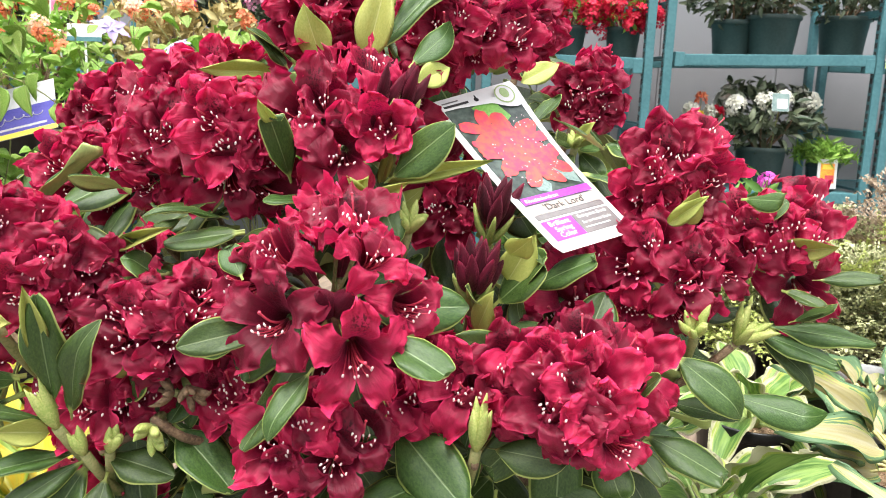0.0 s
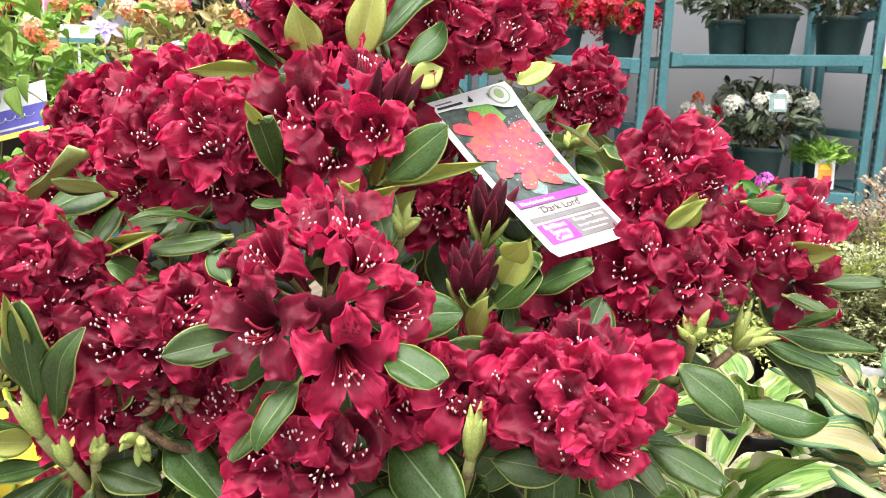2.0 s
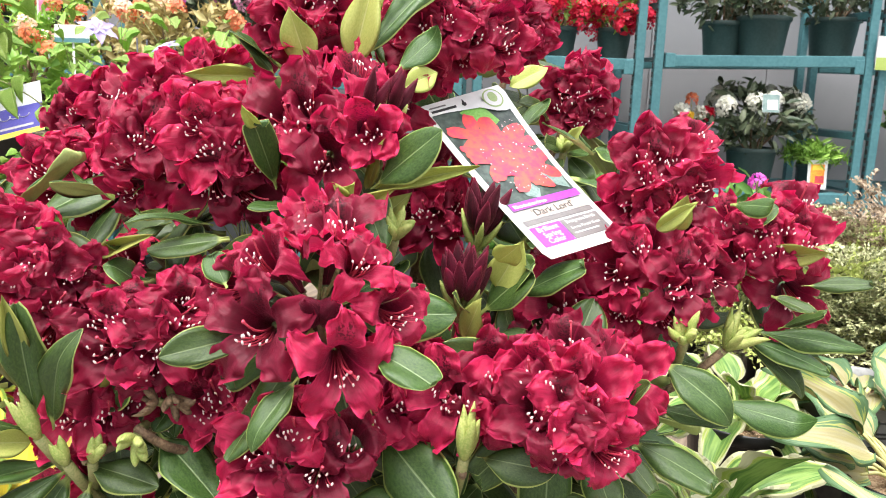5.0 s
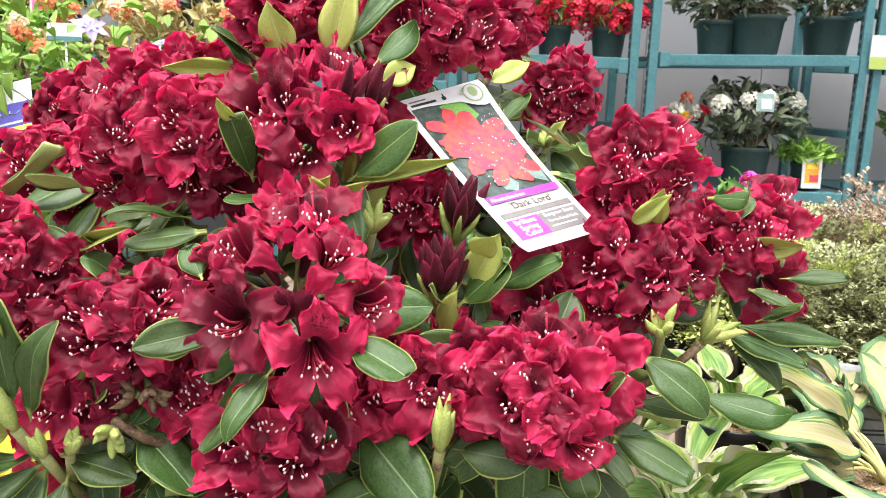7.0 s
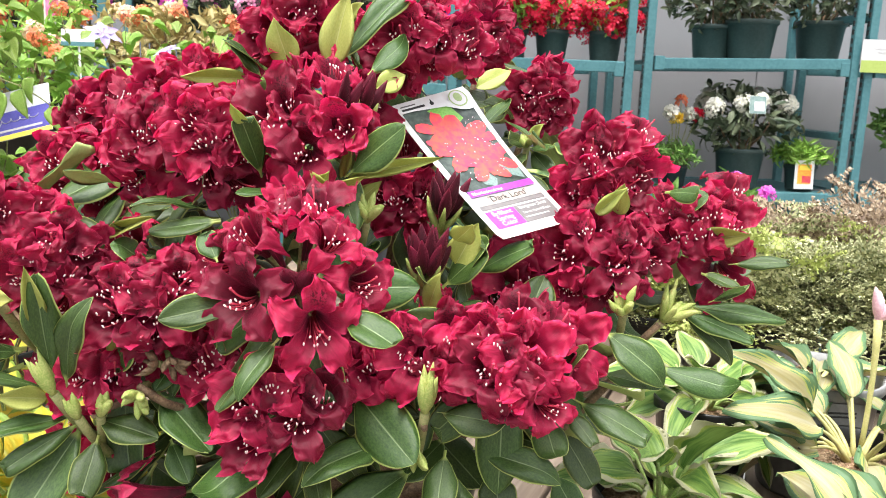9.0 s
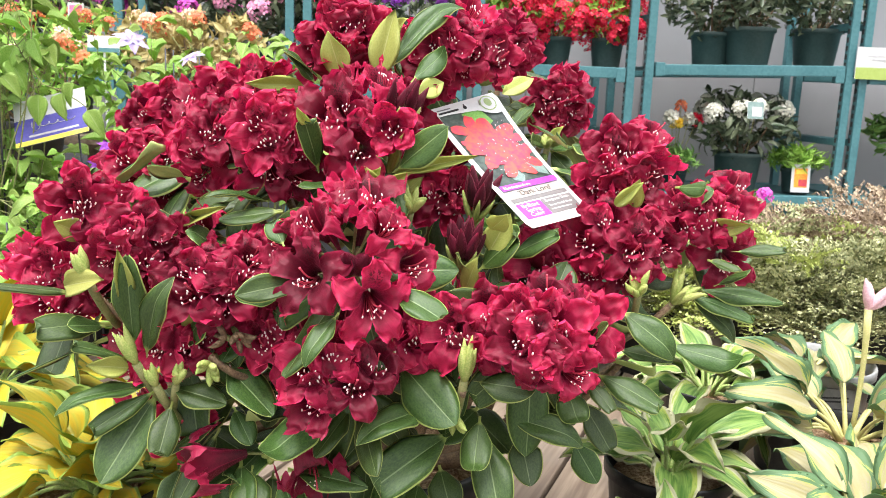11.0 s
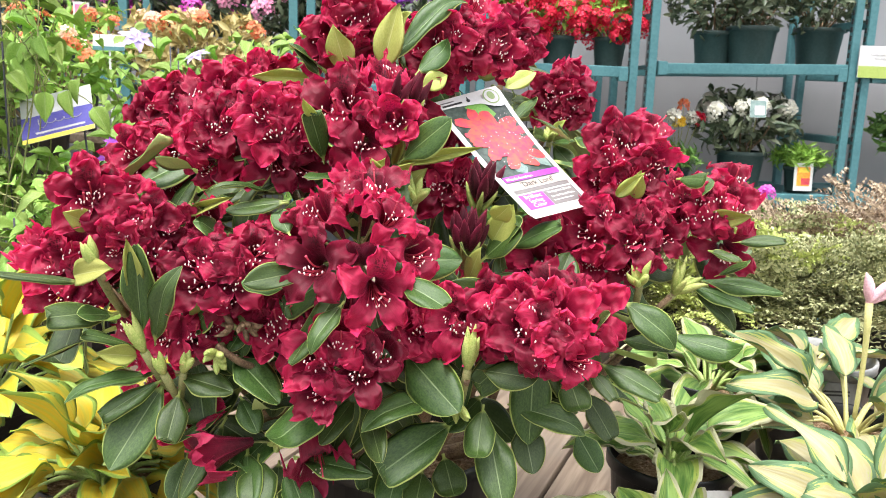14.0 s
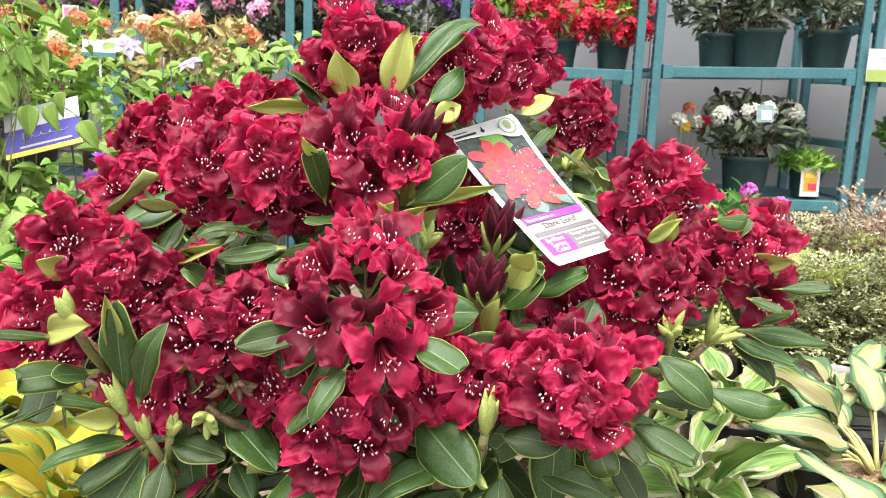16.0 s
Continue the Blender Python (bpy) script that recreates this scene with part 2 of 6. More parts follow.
def wall_material():
    """Grey wall boards with faint stains."""
    k = Mat("grey_wall", (0.3, 0.3, 0.31, 1), 0.8)
    n, n2 = k.noise(1.3, 5), k.noise(14, 4)
    c = k.mix(k.step(n, 0.3, 0.7), (0.215, 0.211, 0.222, 1), (0.262, 0.257, 0.267, 1))
    c = k.mix(k.math("MULTIPLY", k.step(n2, 0.62, 0.8), 0.25), c, (0.19, 0.185, 0.19, 1))
    k.color(c).bump(n2, 0.25, 0.003)
    return k.m


WOOD, WALL = wood_material(), wall_material()
CONCRETE = speckled("concrete", (0.13, 0.128, 0.122, 1), (0.20, 0.195, 0.185, 1), 3, 0.85, bump=0.4)

# ---- mesh helpers ----
PLACE = {}


def mesh_from(name, verts, faces, mats, uvs=None, index=None, smooth=True):
    me = bpy.data.meshes.new(name)
    me.from_pydata([tuple(map(float, v)) for v in verts], [], faces)
    for m in mats:
        me.materials.append(m)
    if index is not None:
        me.polygons.foreach_set("material_index", np.asarray(index, dtype=np.int32))
    if uvs is not None:
        lay = me.uv_layers.new(name="UVMap")
        loops = np.empty(len(me.loops), dtype=np.int32)
        me.loops.foreach_get("vertex_index", loops)
        lay.data.foreach_set("uv", np.asarray(uvs, dtype=np.float32)[loops].ravel())
    if smooth:
        me.polygons.foreach_set("use_smooth", np.ones(len(me.polygons), dtype=bool))
    me.update()
    return me


def joined(name, pieces, mats, smooth=True):
    """One mesh out of (verts, faces, uvs, material index) pieces."""
    V, F, U, I, o = [], [], [], [], 0
    for v, f, u, i in pieces:
        v = np.asarray(v, dtype=float)
        V.append(v)
        U.append(np.asarray(u, dtype=float) if u is not None else np.zeros((len(v), 2)))
        F += [tuple(int(a) + o for a in q) for q in f]
        I += list(i) if isinstance(i, (list, tuple, np.ndarray)) else [i] * len(f)
        o += len(v)
    return mesh_from(name, np.vstack(V), F, mats, np.vstack(U), I, smooth)


def thing(name, at, label, category, group="", kind=""):
    """An Empty at the base of a thing."""
    ob = tagged(new(name), label, category, group, kind)
    ob.empty_display_size = 0.02
    ob.matrix_basis = Matrix.Translation(at)
    PLACE[ob] = Matrix.Translation(at)
    return ob


def part(name, data, parent=None, m=None, label=""):
    """Links mesh data as one object, placed by its world matrix, under a thing or a part."""
    ob = new(name, data)
    m = m or Matrix.Identity(4)
    PLACE[ob] = m
    if parent is not None:
        ob.parent = parent
        ob.matrix_basis = PLACE[parent].inverted() @ m
    else:
        ob.matrix_basis = m
    if label:
        ob["label"] = label
    return ob


def box_data(name, sx, sy, sz, mat, bevel=0.003, centre=(0, 0, 0)):
    bm = bmesh.new()
    bmesh.ops.create_cube(bm, size=1.0)
    for v in bm.verts:
        v.co = Vector((v.co.x * sx + centre[0], v.co.y * sy + centre[1], v.co.z * sz + centre[2]))
    if bevel:
        bmesh.ops.bevel(bm, geom=bm.edges[:], offset=min(bevel, 0.3 * min(sx, sy, sz)), segments=2, affect="EDGES", profile=0.6)
    me = bpy.data.meshes.new(name)
    bm.to_mesh(me)
    bm.free()
    me.materials.append(mat)
    return me


def lathe(profile, seg=32, mat=0):
    """(verts, faces, uvs, index) of a profile of (radius, z) turned round z."""
    v, f, u = [], [], []
    for j, (r, z) in enumerate(profile):
        for i in range(seg):
            a = 2 * math.pi * i / seg
            v.append((r * math.cos(a), r * math.sin(a), z))
            u.append((i / seg, j / (len(profile) - 1)))
    for j in range(len(profile) - 1):
        for i in range(seg):
            k = (i + 1) % seg
            f.append((j * seg + i, j * seg + k, (j + 1) * seg + k, (j + 1) * seg + i))
    return v, f, u, mat


def tube(points, radii, seg=6, mat=0):
    """(verts, faces, uvs, index) of a tube along points."""
    pts = [Vector(p) for p in points]
    n = len(pts)
    v, f, u = [], [], []
    for i, p in enumerate(pts):
        d = (pts[min(i + 1, n - 1)] - pts[max(i - 1, 0)]).normalized()
        s = d.cross(Vector((0.31, 0.17, 0.93))).normalized()
        t = d.cross(s)
        r = radii[i] if isinstance(radii, (list, tuple)) else radii
        for k in range(seg):
            a = 2 * math.pi * k / seg
            v.append(p + s * (r * math.cos(a)) + t * (r * math.sin(a)))
            u.append((k / seg, i / max(1, n - 1)))
    for i in range(n - 1):
        for k in range(seg):
            q = (k + 1) % seg
            f.append((i * seg + k, i * seg + q, (i + 1) * seg + q, (i + 1) * seg + k))
    f.append(tuple(reversed(range(seg))))
    f.append(tuple((n - 1) * seg + k for k in range(seg)))
    return [tuple(p) for p in v], f, u, mat


def bent(a, b, sag, n=6):
    """Points of a bow from a to b, pushed aside by sag in its middle."""
    a, b, s = Vector(a), Vector(b), Vector(sag)
    return [a.lerp(b, i / (n - 1)) + s * math.sin(math.pi * i / (n - 1)) for i in range(n)]


def frame_of(base, tip, normal):
    """A matrix with y from base to tip and z near normal, origin at base, no scale."""
    y = (Vector(tip) - Vector(base)).normalized()
    n = Vector(normal)
    x = y.cross(n)
    if x.length < 1e-4:
        x = y.cross(Vector((1, 0.1, 0)))
    x.normalize()
    z = x.cross(y)
    return Matrix.Translation(base) @ Matrix((x, y, z)).transposed().to_4x4()


def aim(at, direction, roll=0.0):
    """A matrix whose z points along direction, whose y leans up."""
    z = Vector(direction).normalized()
    x = Vector((0, 0, 1)).cross(z)
    if x.length < 1e-3:
        x = Vector((1, 0, 0))
    x.normalize()
    y = z.cross(x)
    return Matrix.Translation(at) @ Matrix((x, y, z)).transposed().to_4x4() @ Matrix.Rotation(roll, 4, "Z")


def leaf_grid(rng, outline, nx=6, ny=12, bend=0.15, fold=0.12, wave=0.03, curl=0.0, thick=0.010, back=True, twist=0.0, waves=3.0, droop=0.0, roll=0.0):
    """A unit leaf along +y: outline(t) is its half width. Two skins, upper material 0, underside 1."""
    ph, ph2 = rng.uniform(0, 6), rng.uniform(0, 6)
    v, u = [], []
    for j in range(ny + 1):
        t = j / ny
        hw = outline(t)
        for i in range(nx + 1):
            s = 2 * i / nx - 1
            x = s * hw
            z = -bend * t * t + fold * abs(s) * hw * 2 - droop * s * s * hw + wave * abs(s) ** 2 * math.sin(waves * 6.28 * t + ph + (1.7 if s > 0 else 0) + ph2 * s)
            z += curl * max(0, t - 0.72) ** 2 * 9
            y = t - max(0, t - 0.72) ** 2 * 1.4 * abs(curl)
            if roll and t > 0.80:
                arc = 0.20 / roll
                y, z = 0.80 + arc * math.sin((t - 0.80) / arc), z + arc * (1 - math.cos((t - 0.80) / arc))
            a = twist * t
            v.append((x * math.cos(a) - z * math.sin(a), y, x * math.sin(a) + z * math.cos(a)))
            u.append((i / nx, t))
    w = nx + 1
    top = [(j * w + i, j * w + i + 1, (j + 1) * w + i + 1, (j + 1) * w + i) for j in range(ny) for i in range(nx)]
    if not back:
        return v, top, u, [0] * len(top)
    n0 = len(v)
    v2 = [(x, y, z - thick) for x, y, z in v]
    under = [tuple(n0 + k for k in reversed(q)) for q in top]
    rim = []
    for j in range(ny):
        rim.append((j * w, (j + 1) * w, n0 + (j + 1) * w, n0 + j * w))
        rim.append(((j + 1) * w + nx, j * w + nx, n0 + j * w + nx, n0 + (j + 1) * w + nx))
    return v + v2, top + under + rim, u + u, [0] * len(top) + [1] * (len(under) + len(rim))


def scattered(name, base, mats, matrices, smooth=True):
    """Many copies of one small piece joined into one mesh."""
    v, f, u, idx = base
    v = np.asarray(v, dtype=float)
    f0 = [tuple(q) for q in f]
    hv = np.hstack([v, np.ones((len(v), 1))])
    V, F, o = [], [], 0
    for m in matrices:
        V.append(hv @ np.array(m).T[:, :3])
        F += [tuple(a + o for a in q) for q in f0]
        o += len(v)
    idx = list(idx) if isinstance(idx, (list, tuple)) else [idx] * len(f0)
    return mesh_from(name, np.vstack(V), F, mats, np.vstack([np.asarray(u, dtype=float)] * len(matrices)), idx * len(matrices), smooth)


# ---- the setting ----
def setting(name, data, m, label, category):
    ob = part(name, data, None, m)
    return tagged(ob, label, category, "", "structure")


GROUND = mesh_from("ground", [(-60, -60, 0), (60, -60, 0), (60, 60, 0), (-60, 60, 0)], [(0, 1, 2, 3)], [CONCRETE], smooth=False)
setting("ground", GROUND, Matrix.Identity(4), "grey concrete yard floor under the benches", "ground")
BACK_Y = 3.98
wall = setting("wall_north", box_data("wall_north", 24, 0.16, 3.4, WALL, 0.0), Matrix.Translation((0, BACK_Y + 0.12, 1.7)), "plain grey wall of vertical boards behind the shelving", "wall")
board = box_data("wall_board", 0.596, 0.03, 3.38, WALL, 0.004)
for i in range(14):
    part("wall_board", board, wall, Matrix.Translation((-3.75 + 0.60 * i, BACK_Y + 0.025, 1.7)))


# ---- bench of wooden planks ----
BENCH = 0.63
PLANK_DIR = radians(-27.7)


def bench():
    t = thing("plank_bench", (0.2, 1.2, 0), "weathered wooden plank bench holding potted plants", "bench")
    turn = Matrix.Translation((0.309, 1.085, 0)) @ Matrix.Rotation(PLANK_DIR, 4, "Z")
    data = box_data("plank", 0.137, 2.2, 0.034, WOOD, 0.006)
    for i in range(-11, 8):
        part("plank", data, t, turn @ Matrix.Translation((0.0715 + 0.143 * i, 0.15 + 0.008 * math.sin(i * 2.1), BENCH - 0.017)))
    rail = box_data("cross_rail", 2.6, 0.09, 0.09, WOOD, 0.006)
    leg = box_data("leg", 0.09, 0.09, BENCH - 0.124, WOOD, 0.006)
    for y in (-0.75, 0.15, 1.05):
        part("cross_rail", rail, t, turn @ Matrix.Translation((-0.21, y, BENCH - 0.079)))
        for x in (-1.4, -0.2, 0.95):
            part("leg", leg, t, turn @ Matrix.Translation((x, y, (BENCH - 0.124) / 2)))


bench()


# ---- rhododendron ----
def oblong(t):
    """Half width of a rhododendron leaf: a narrow stalk, broadest past the middle, blunt at the tip."""
    if t < 0.10:
        return 0.045
    q = (t - 0.10) / 0.90
    w = max(0.0, 1 - abs(2 * q ** 0.88 - 1) ** 2.4) ** 0.62
    return 0.5 * max(0.09, w * (0.45 + 0.55 * min(1, q / 0.35)))


def pointed(t):
    """Half width of a young leaf: drawn out at both ends."""
    return 0.5 * max(0.02, math.sin(math.pi * min(1.0, t ** 0.85)) ** 0.9)


def corolla(rng, spread=1.0, lobes=5):
    """A funnel flower that opens along +z, its mouth at the origin: separate wavy lobes on a short tube."""
    pieces = []
    for k in range(lobes):
        th = math.pi / 2 + 2 * math.pi * k / lobes + rng.uniform(-0.1, 0.1)
        nx, ny = 12, 20
        ph = [rng.uniform(0, 6.28) for _ in range(5)]
        drop = rng.uniform(-0.009, 0.020)
        length = rng.uniform(0.92, 1.12)
        wide = rng.uniform(0.94, 1.14)
        side = rng.uniform(-0.10, 0.10)
        roll = rng.uniform(-0.28, 0.28)
        curlk = rng.uniform(-0.6, 1.3)
        v, u = [], []
        for j in range(ny + 1):
            s = j / ny
            q = max(0, (s - 0.38) / 0.62)
            r = 0.0035 + 0.0115 * min(1, s / 0.5) ** 1.2 + spread * 0.0240 * q * length
            z = -0.034 + 0.034 * min(1, s / 0.5) ** 0.9 + 0.004 * math.sin(math.pi * q) - drop * q ** 2 + (1 - spread) * 0.02 * q
            w = 0.0092 + 0.0030 * math.sin(math.pi * min(1, q / 0.9)) if q < 0.45 else 0.0126 * max(0.0, 1 - ((q - 0.45) / 0.56) ** (1.6 + 0.12 * ph[3])) ** 0.66 + 0.0004
            w *= 1 + q * (0.10 * math.sin(21 * s + ph[4]) + 0.05 * math.sin(37 * s + ph[2]))
            half = math.pi / lobes * 1.05 if s < 0.36 else min(math.pi / lobes * 1.12, w * wide / r)
            for i in range(nx + 1):
                a = 2 * i / nx - 1
                ang = th + a * half + side * q * q
                e = abs(a) ** 1.6
                ruff = q * (0.0074 * e * math.sin(11 * s + ph[0] + 1.6 * a) + 0.0060 * e * math.sin(24 * s + ph[1] - 2 * a) - 0.0050 * e * curlk + 0.0030 * math.sin(2.6 * a + ph[4]) - 0.010 * curlk * max(0, q - 0.6) ** 2 + 0.0018 * math.sin(6 * a + 11 * s + ph[2]) + 0.0020 * math.sin(15 * a + ph[4]) * math.sin(17 * s + ph[1]) + 0.0028 * abs(a) ** 4 * math.sin(52 * s + ph[3]))
                ridge = 0.0016 * q * math.exp(-(a / 0.25) ** 2) - 0.0025 * q * (1 - a * a) + roll * a * w * q
                rr = r + 0.0010 * q * math.sin(10 * a + ph[3])
                v.append((rr * math.cos(ang), rr * math.sin(ang), z + ruff + ridge + 0.0009 * (k % 2)))
                u.append((k + 0.02 + 0.96 * i / nx, s))
        w9 = nx + 1
        f = [(j * w9 + i, j * w9 + i + 1, (j + 1) * w9 + i + 1, (j + 1) * w9 + i) for j in range(ny) for i in range(nx)]
        pieces.append((v, f, u, 0))
    return pieces


def ball(c, axis, r, h, mat=0, seg=6, rings=4):
    """A small drawn-out ball."""
    m = aim(c, axis)
    prof = [(max(1e-5, r * math.sin(math.pi * j / rings)), -h * math.cos(math.pi * j / rings)) for j in range(rings + 1)]
    v, f, u, i = lathe(prof, seg, mat)
    return [tuple(m @ Vector(p)) for p in v], f, u, i


def stamens_pieces(rng):
    out = []
    for k in range(9):
        a = 2 * math.pi * k / 9 + rng.uniform(-0.3, 0.3)
        rad = rng.uniform(0.004, 0.0115)
        end = Vector((rad * math.cos(a), rad * math.sin(a) * 0.62 - 0.006, rng.uniform(0.003, 0.011)))
        out.append(tube(bent((end.x * 0.2, end.y * 0.2, -0.028), end, (0, -0.003, 0), 5), [0.0006, 0.0005, 0.0005, 0.0004, 0.0004], 4, 0))
        d = Vector((rng.uniform(-0.6, 0.6), 0.7 + rng.uniform(-0.3, 0.5), 0.5))
        out.append(ball(end + d.normalized() * 0.0012, d, 0.00085, 0.0016, 1))
    out.append(tube(bent((0, 0, -0.028), (0.001, 0.006, 0.02), (0, -0.004, 0), 6), 0.0008, 5, 0))
    out.append(ball((0.001, 0.0065, 0.0205), (0, 0, 1), 0.0014, 0.0012, 0))
    return out


def bud_pieces(rng):
    """A closed pointed flower bud along +z made of wrapped petals."""
    out = []
    for k in range(5):
        th = 2 * math.pi * k / 5
        v, u = [], []
        for j in range(9):
            s = j / 8
            r = 0.0008 + 0.0080 * math.sin(math.pi * min(1, 0.10 + 0.90 * s ** 0.8)) ** 0.9
            for i in range(5):
                a = 2 * i / 4 - 1
                ang = th + a * 0.72 + 0.9 * s
                rr = r * (1 + 0.10 * (1 - a * a) - 0.04 * a)
                v.append((rr * math.cos(ang), rr * math.sin(ang), -0.016 + 0.036 * s))
                u.append((k + 0.05 + 0.9 * i / 4, s))
        f = [(j * 5 + i, j * 5 + i + 1, (j + 1) * 5 + i + 1, (j + 1) * 5 + i) for j in range(8) for i in range(4)]
        out.append((v, f, u, 0))
    return out


rng = random.Random(11)
FLOWERS = [joined("flower", corolla(rng, s), [PETAL]) for s in (1.0, 0.95, 0.86, 0.76, 0.82, 0.62, 0.9, 0.7)]
STAMENS = [joined("stamen_tuft", stamens_pieces(rng), [FILAMENT, ANTHER]) for _ in range(4)]
BUDS = [joined("flower_bud", bud_pieces(rng), [BUD]) for _ in range(3)]
LEAVES = {"d": [], "p": []}
LEAF_BEND = []
for i in range(9):
    b = rng.uniform(0.02, 0.2)
    LEAF_BEND.append(b)
    g = leaf_grid(rng, oblong, 8, 20, b, rng.uniform(0.02, 0.16), rng.uniform(0.012, 0.036), (0, 0, 0, 0, -0.25, 0, 0, 0.3, 0)[i], 0.008, True, rng.uniform(-0.35, 0.35), rng.uniform(1, 2.2), rng.uniform(0.0, 0.32), (0, 0, 2.7, 0, 0, 2.2, 2.9, 0, 0)[i])
    young = leaf_grid(rng, pointed, 8, 16, b, rng.uniform(0.10, 0.30), rng.uniform(0.02, 0.05), 0, 0.008, True, rng.uniform(-0.5, 0.5), rng.uniform(1, 2.2), rng.uniform(0.0, 0.2))
    LEAVES["d"].append(joined("leaf", [g], [LEAF, LEAF_BACK]))
    LEAVES["p"].append(joined("leaf", [young], [LEAF_PALE, LEAF_PALE]))

CORE = Vector((0.02, 0.76, 0.98))
rhododendron = thing("rhododendron", (0.02, 0.76, BENCH), "large rhododendron with dark crimson flowers in a black pot", "shrub")
SIDE = Vector((-0.02, -0.22, 1.26))


def leaf(base, tip, width, key):
    base, tip = Vector(base), Vector(tip)
    k = rng.randrange(9)
    d = (SIDE - tip).normalized()
    n = d * 0.75 + Vector((rng.uniform(-0.35, 0.35), 0, 0.75 + rng.uniform(-0.2, 0.3)))
    if key == "p":
        n = d + Vector((rng.uniform(-0.3, 0.3), 0, 0.1))
    ln = (tip - base).length
    b = LEAF_BEND[k]
    m = frame_of(base, tip, n) @ Matrix.Rotation(math.atan(b), 4, "X") @ Matrix.Diagonal((width, ln * 1.04, ln, 1))
    part("leaf", LEAVES[key][k], rhododendron, m, "pale young leaf" if key == "p" else "")


def truss(centre, mouths, fill, buds=1, open_first=2):
    """A ball of flowers on short stalks round one shoot tip."""
    c = Vector(centre)
    out = (c - CORE).normalized() + Vector((0, -0.25, 0.35))
    out.normalize()
    pieces, put = [], []
    dirs = [(Vector(m) - c) for m in mouths]
    for i in range(60):
        if fill <= 0:
            break
        z = 1 - 1.5 * (i + 0.5) / 60
        a = 2.39996 * i
        d = aim((0, 0, 0), out) @ Vector((math.sqrt(1 - z * z) * math.cos(a), math.sqrt(1 - z * z) * math.sin(a), z))
        if d.y > -0.25 and all(d.angle(o) > radians(38) for o in dirs):
            dirs.append(d * 0.048)
            fill -= 1
    cluster = part("truss_stem", bpy.data.meshes.new("truss_stem"), rhododendron, Matrix.Translation(c))
    for d in dirs:
        first = len(put) < open_first and d.y < 0
        n = (d.normalized() * (0.48 if first else 0.62) + (SIDE - c).normalized() * (0.60 if first else 0.42) + Vector((0, 0, 0.03))).normalized() if d.y < 0 else d.normalized()
        at = c + d * (1.0 + rng.uniform(-0.04, 0.06))
        n = (n + Vector((rng.uniform(-0.28, 0.28), rng.uniform(-0.15, 0.15), rng.uniform(-0.28, 0.28))) * (0.35 if first else 1.0)).normalized()
        m = aim(at, n, rng.uniform(-0.5, 0.5)) @ Matrix.Diagonal((rng.uniform(0.86, 1.06), rng.uniform(0.86, 1.06), 1, 1)) @ Matrix.Scale(rng.uniform(0.96, 1.08) if len(put) < open_first else rng.uniform(0.80, 0.96), 4)
        part("flower", FLOWERS[rng.randrange(2)] if len(put) < open_first and d.y < 0 else rng.choice(FLOWERS[1:]), cluster, m)
        put.append(d)
        part("stamen_tuft", rng.choice(STAMENS), cluster, m)
        pieces.append(tube(bent((0, 0, 0), d - n * 0.032, (0, 0, -0.002), 4), [0.0018, 0.0014, 0.0014, 0.002], 5, 0))
    for _ in range(buds):
        d = ((SIDE - c).normalized() + Vector((rng.uniform(-0.5, 0.5), 0, rng.uniform(-0.2, 0.45)))).normalized()
        part("flower_bud", rng.choice(BUDS), cluster, aim(c + d * 0.036, d + Vector((0, 0, 0.5)), rng.uniform(0, 6)))
        pieces.append(tube([(0, 0, 0), d * 0.03], 0.0015, 5, 0))
    pieces.append(tube(bent((CORE - c) * 0.55 + Vector((0, 0, -0.05)), (0, 0, 0), (0, 0, -0.02), 6), [0.006, 0.0055, 0.005, 0.0045, 0.004, 0.004], 7, 1))
    j = joined("truss_stem", pieces, [STEM, TWIG])
    old = cluster.data
    cluster.data = j
    bpy.data.meshes.remove(old)
    for k in range(7):
        a = 2 * math.pi * k / 7 + rng.uniform(-0.3, 0.3)
        fr = aim(c - out * 0.012, out)
        d = (fr.to_3x3() @ Vector((math.cos(a), math.sin(a), rng.uniform(-0.5, 0.15)))).normalized()
        if d.y < -0.72:
            continue
        ln, b = rng.uniform(0.075, 0.105), rng.randrange(9)
        base = c - out * 0.016 + d * 0.012
        m = frame_of(base, base + d, out + Vector((0, 0, 0.3))) @ Matrix.Diagonal((rng.uniform(0.03, 0.04), ln, ln, 1))
        q = base + d * 0.05
        e = base + d * ln
        if any(0.03 < o.x < 0.21 and 1.13 < o.z < 1.29 and o.y < 0.76 for o in (q, e)):
            continue
        part("leaf", LEAVES["d"][b], rhododendron, m)


truss((-0.036, 0.538, 1.104), [(-0.017, 0.482, 1.083), (-0.073, 0.488, 1.103), (-0.069, 0.506, 1.145), (-0.008, 0.500, 1.144), (0.016, 0.505, 1.111), (-0.094, 0.525, 1.120), (-0.042, 0.525, 1.164), (-0.022, 0.520, 1.162)], 2, 4)
truss((-0.023, 0.628, 1.222), [(-0.033, 0.569, 1.206), (-0.056, 0.576, 1.232), (-0.004, 0.573, 1.226), (-0.073, 0.591, 1.221), (0.012, 0.590, 1.215), (-0.043, 0.574, 1.244)], 2)
truss((-0.117, 0.652, 1.205), [(-0.119, 0.591, 1.213), (-0.119, 0.595, 1.182), (-0.094, 0.596, 1.219), (-0.090, 0.607, 1.173), (-0.084, 0.600, 1.200), (-0.130, 0.595, 1.227), (-0.106, 0.599, 1.236)], 1)
truss((-0.187, 0.714, 1.200), [(-0.180, 0.653, 1.211), (-0.159, 0.659, 1.193), (-0.195, 0.661, 1.168), (-0.173, 0.657, 1.222), (-0.199, 0.653, 1.195), (-0.172, 0.675, 1.153)], 1)
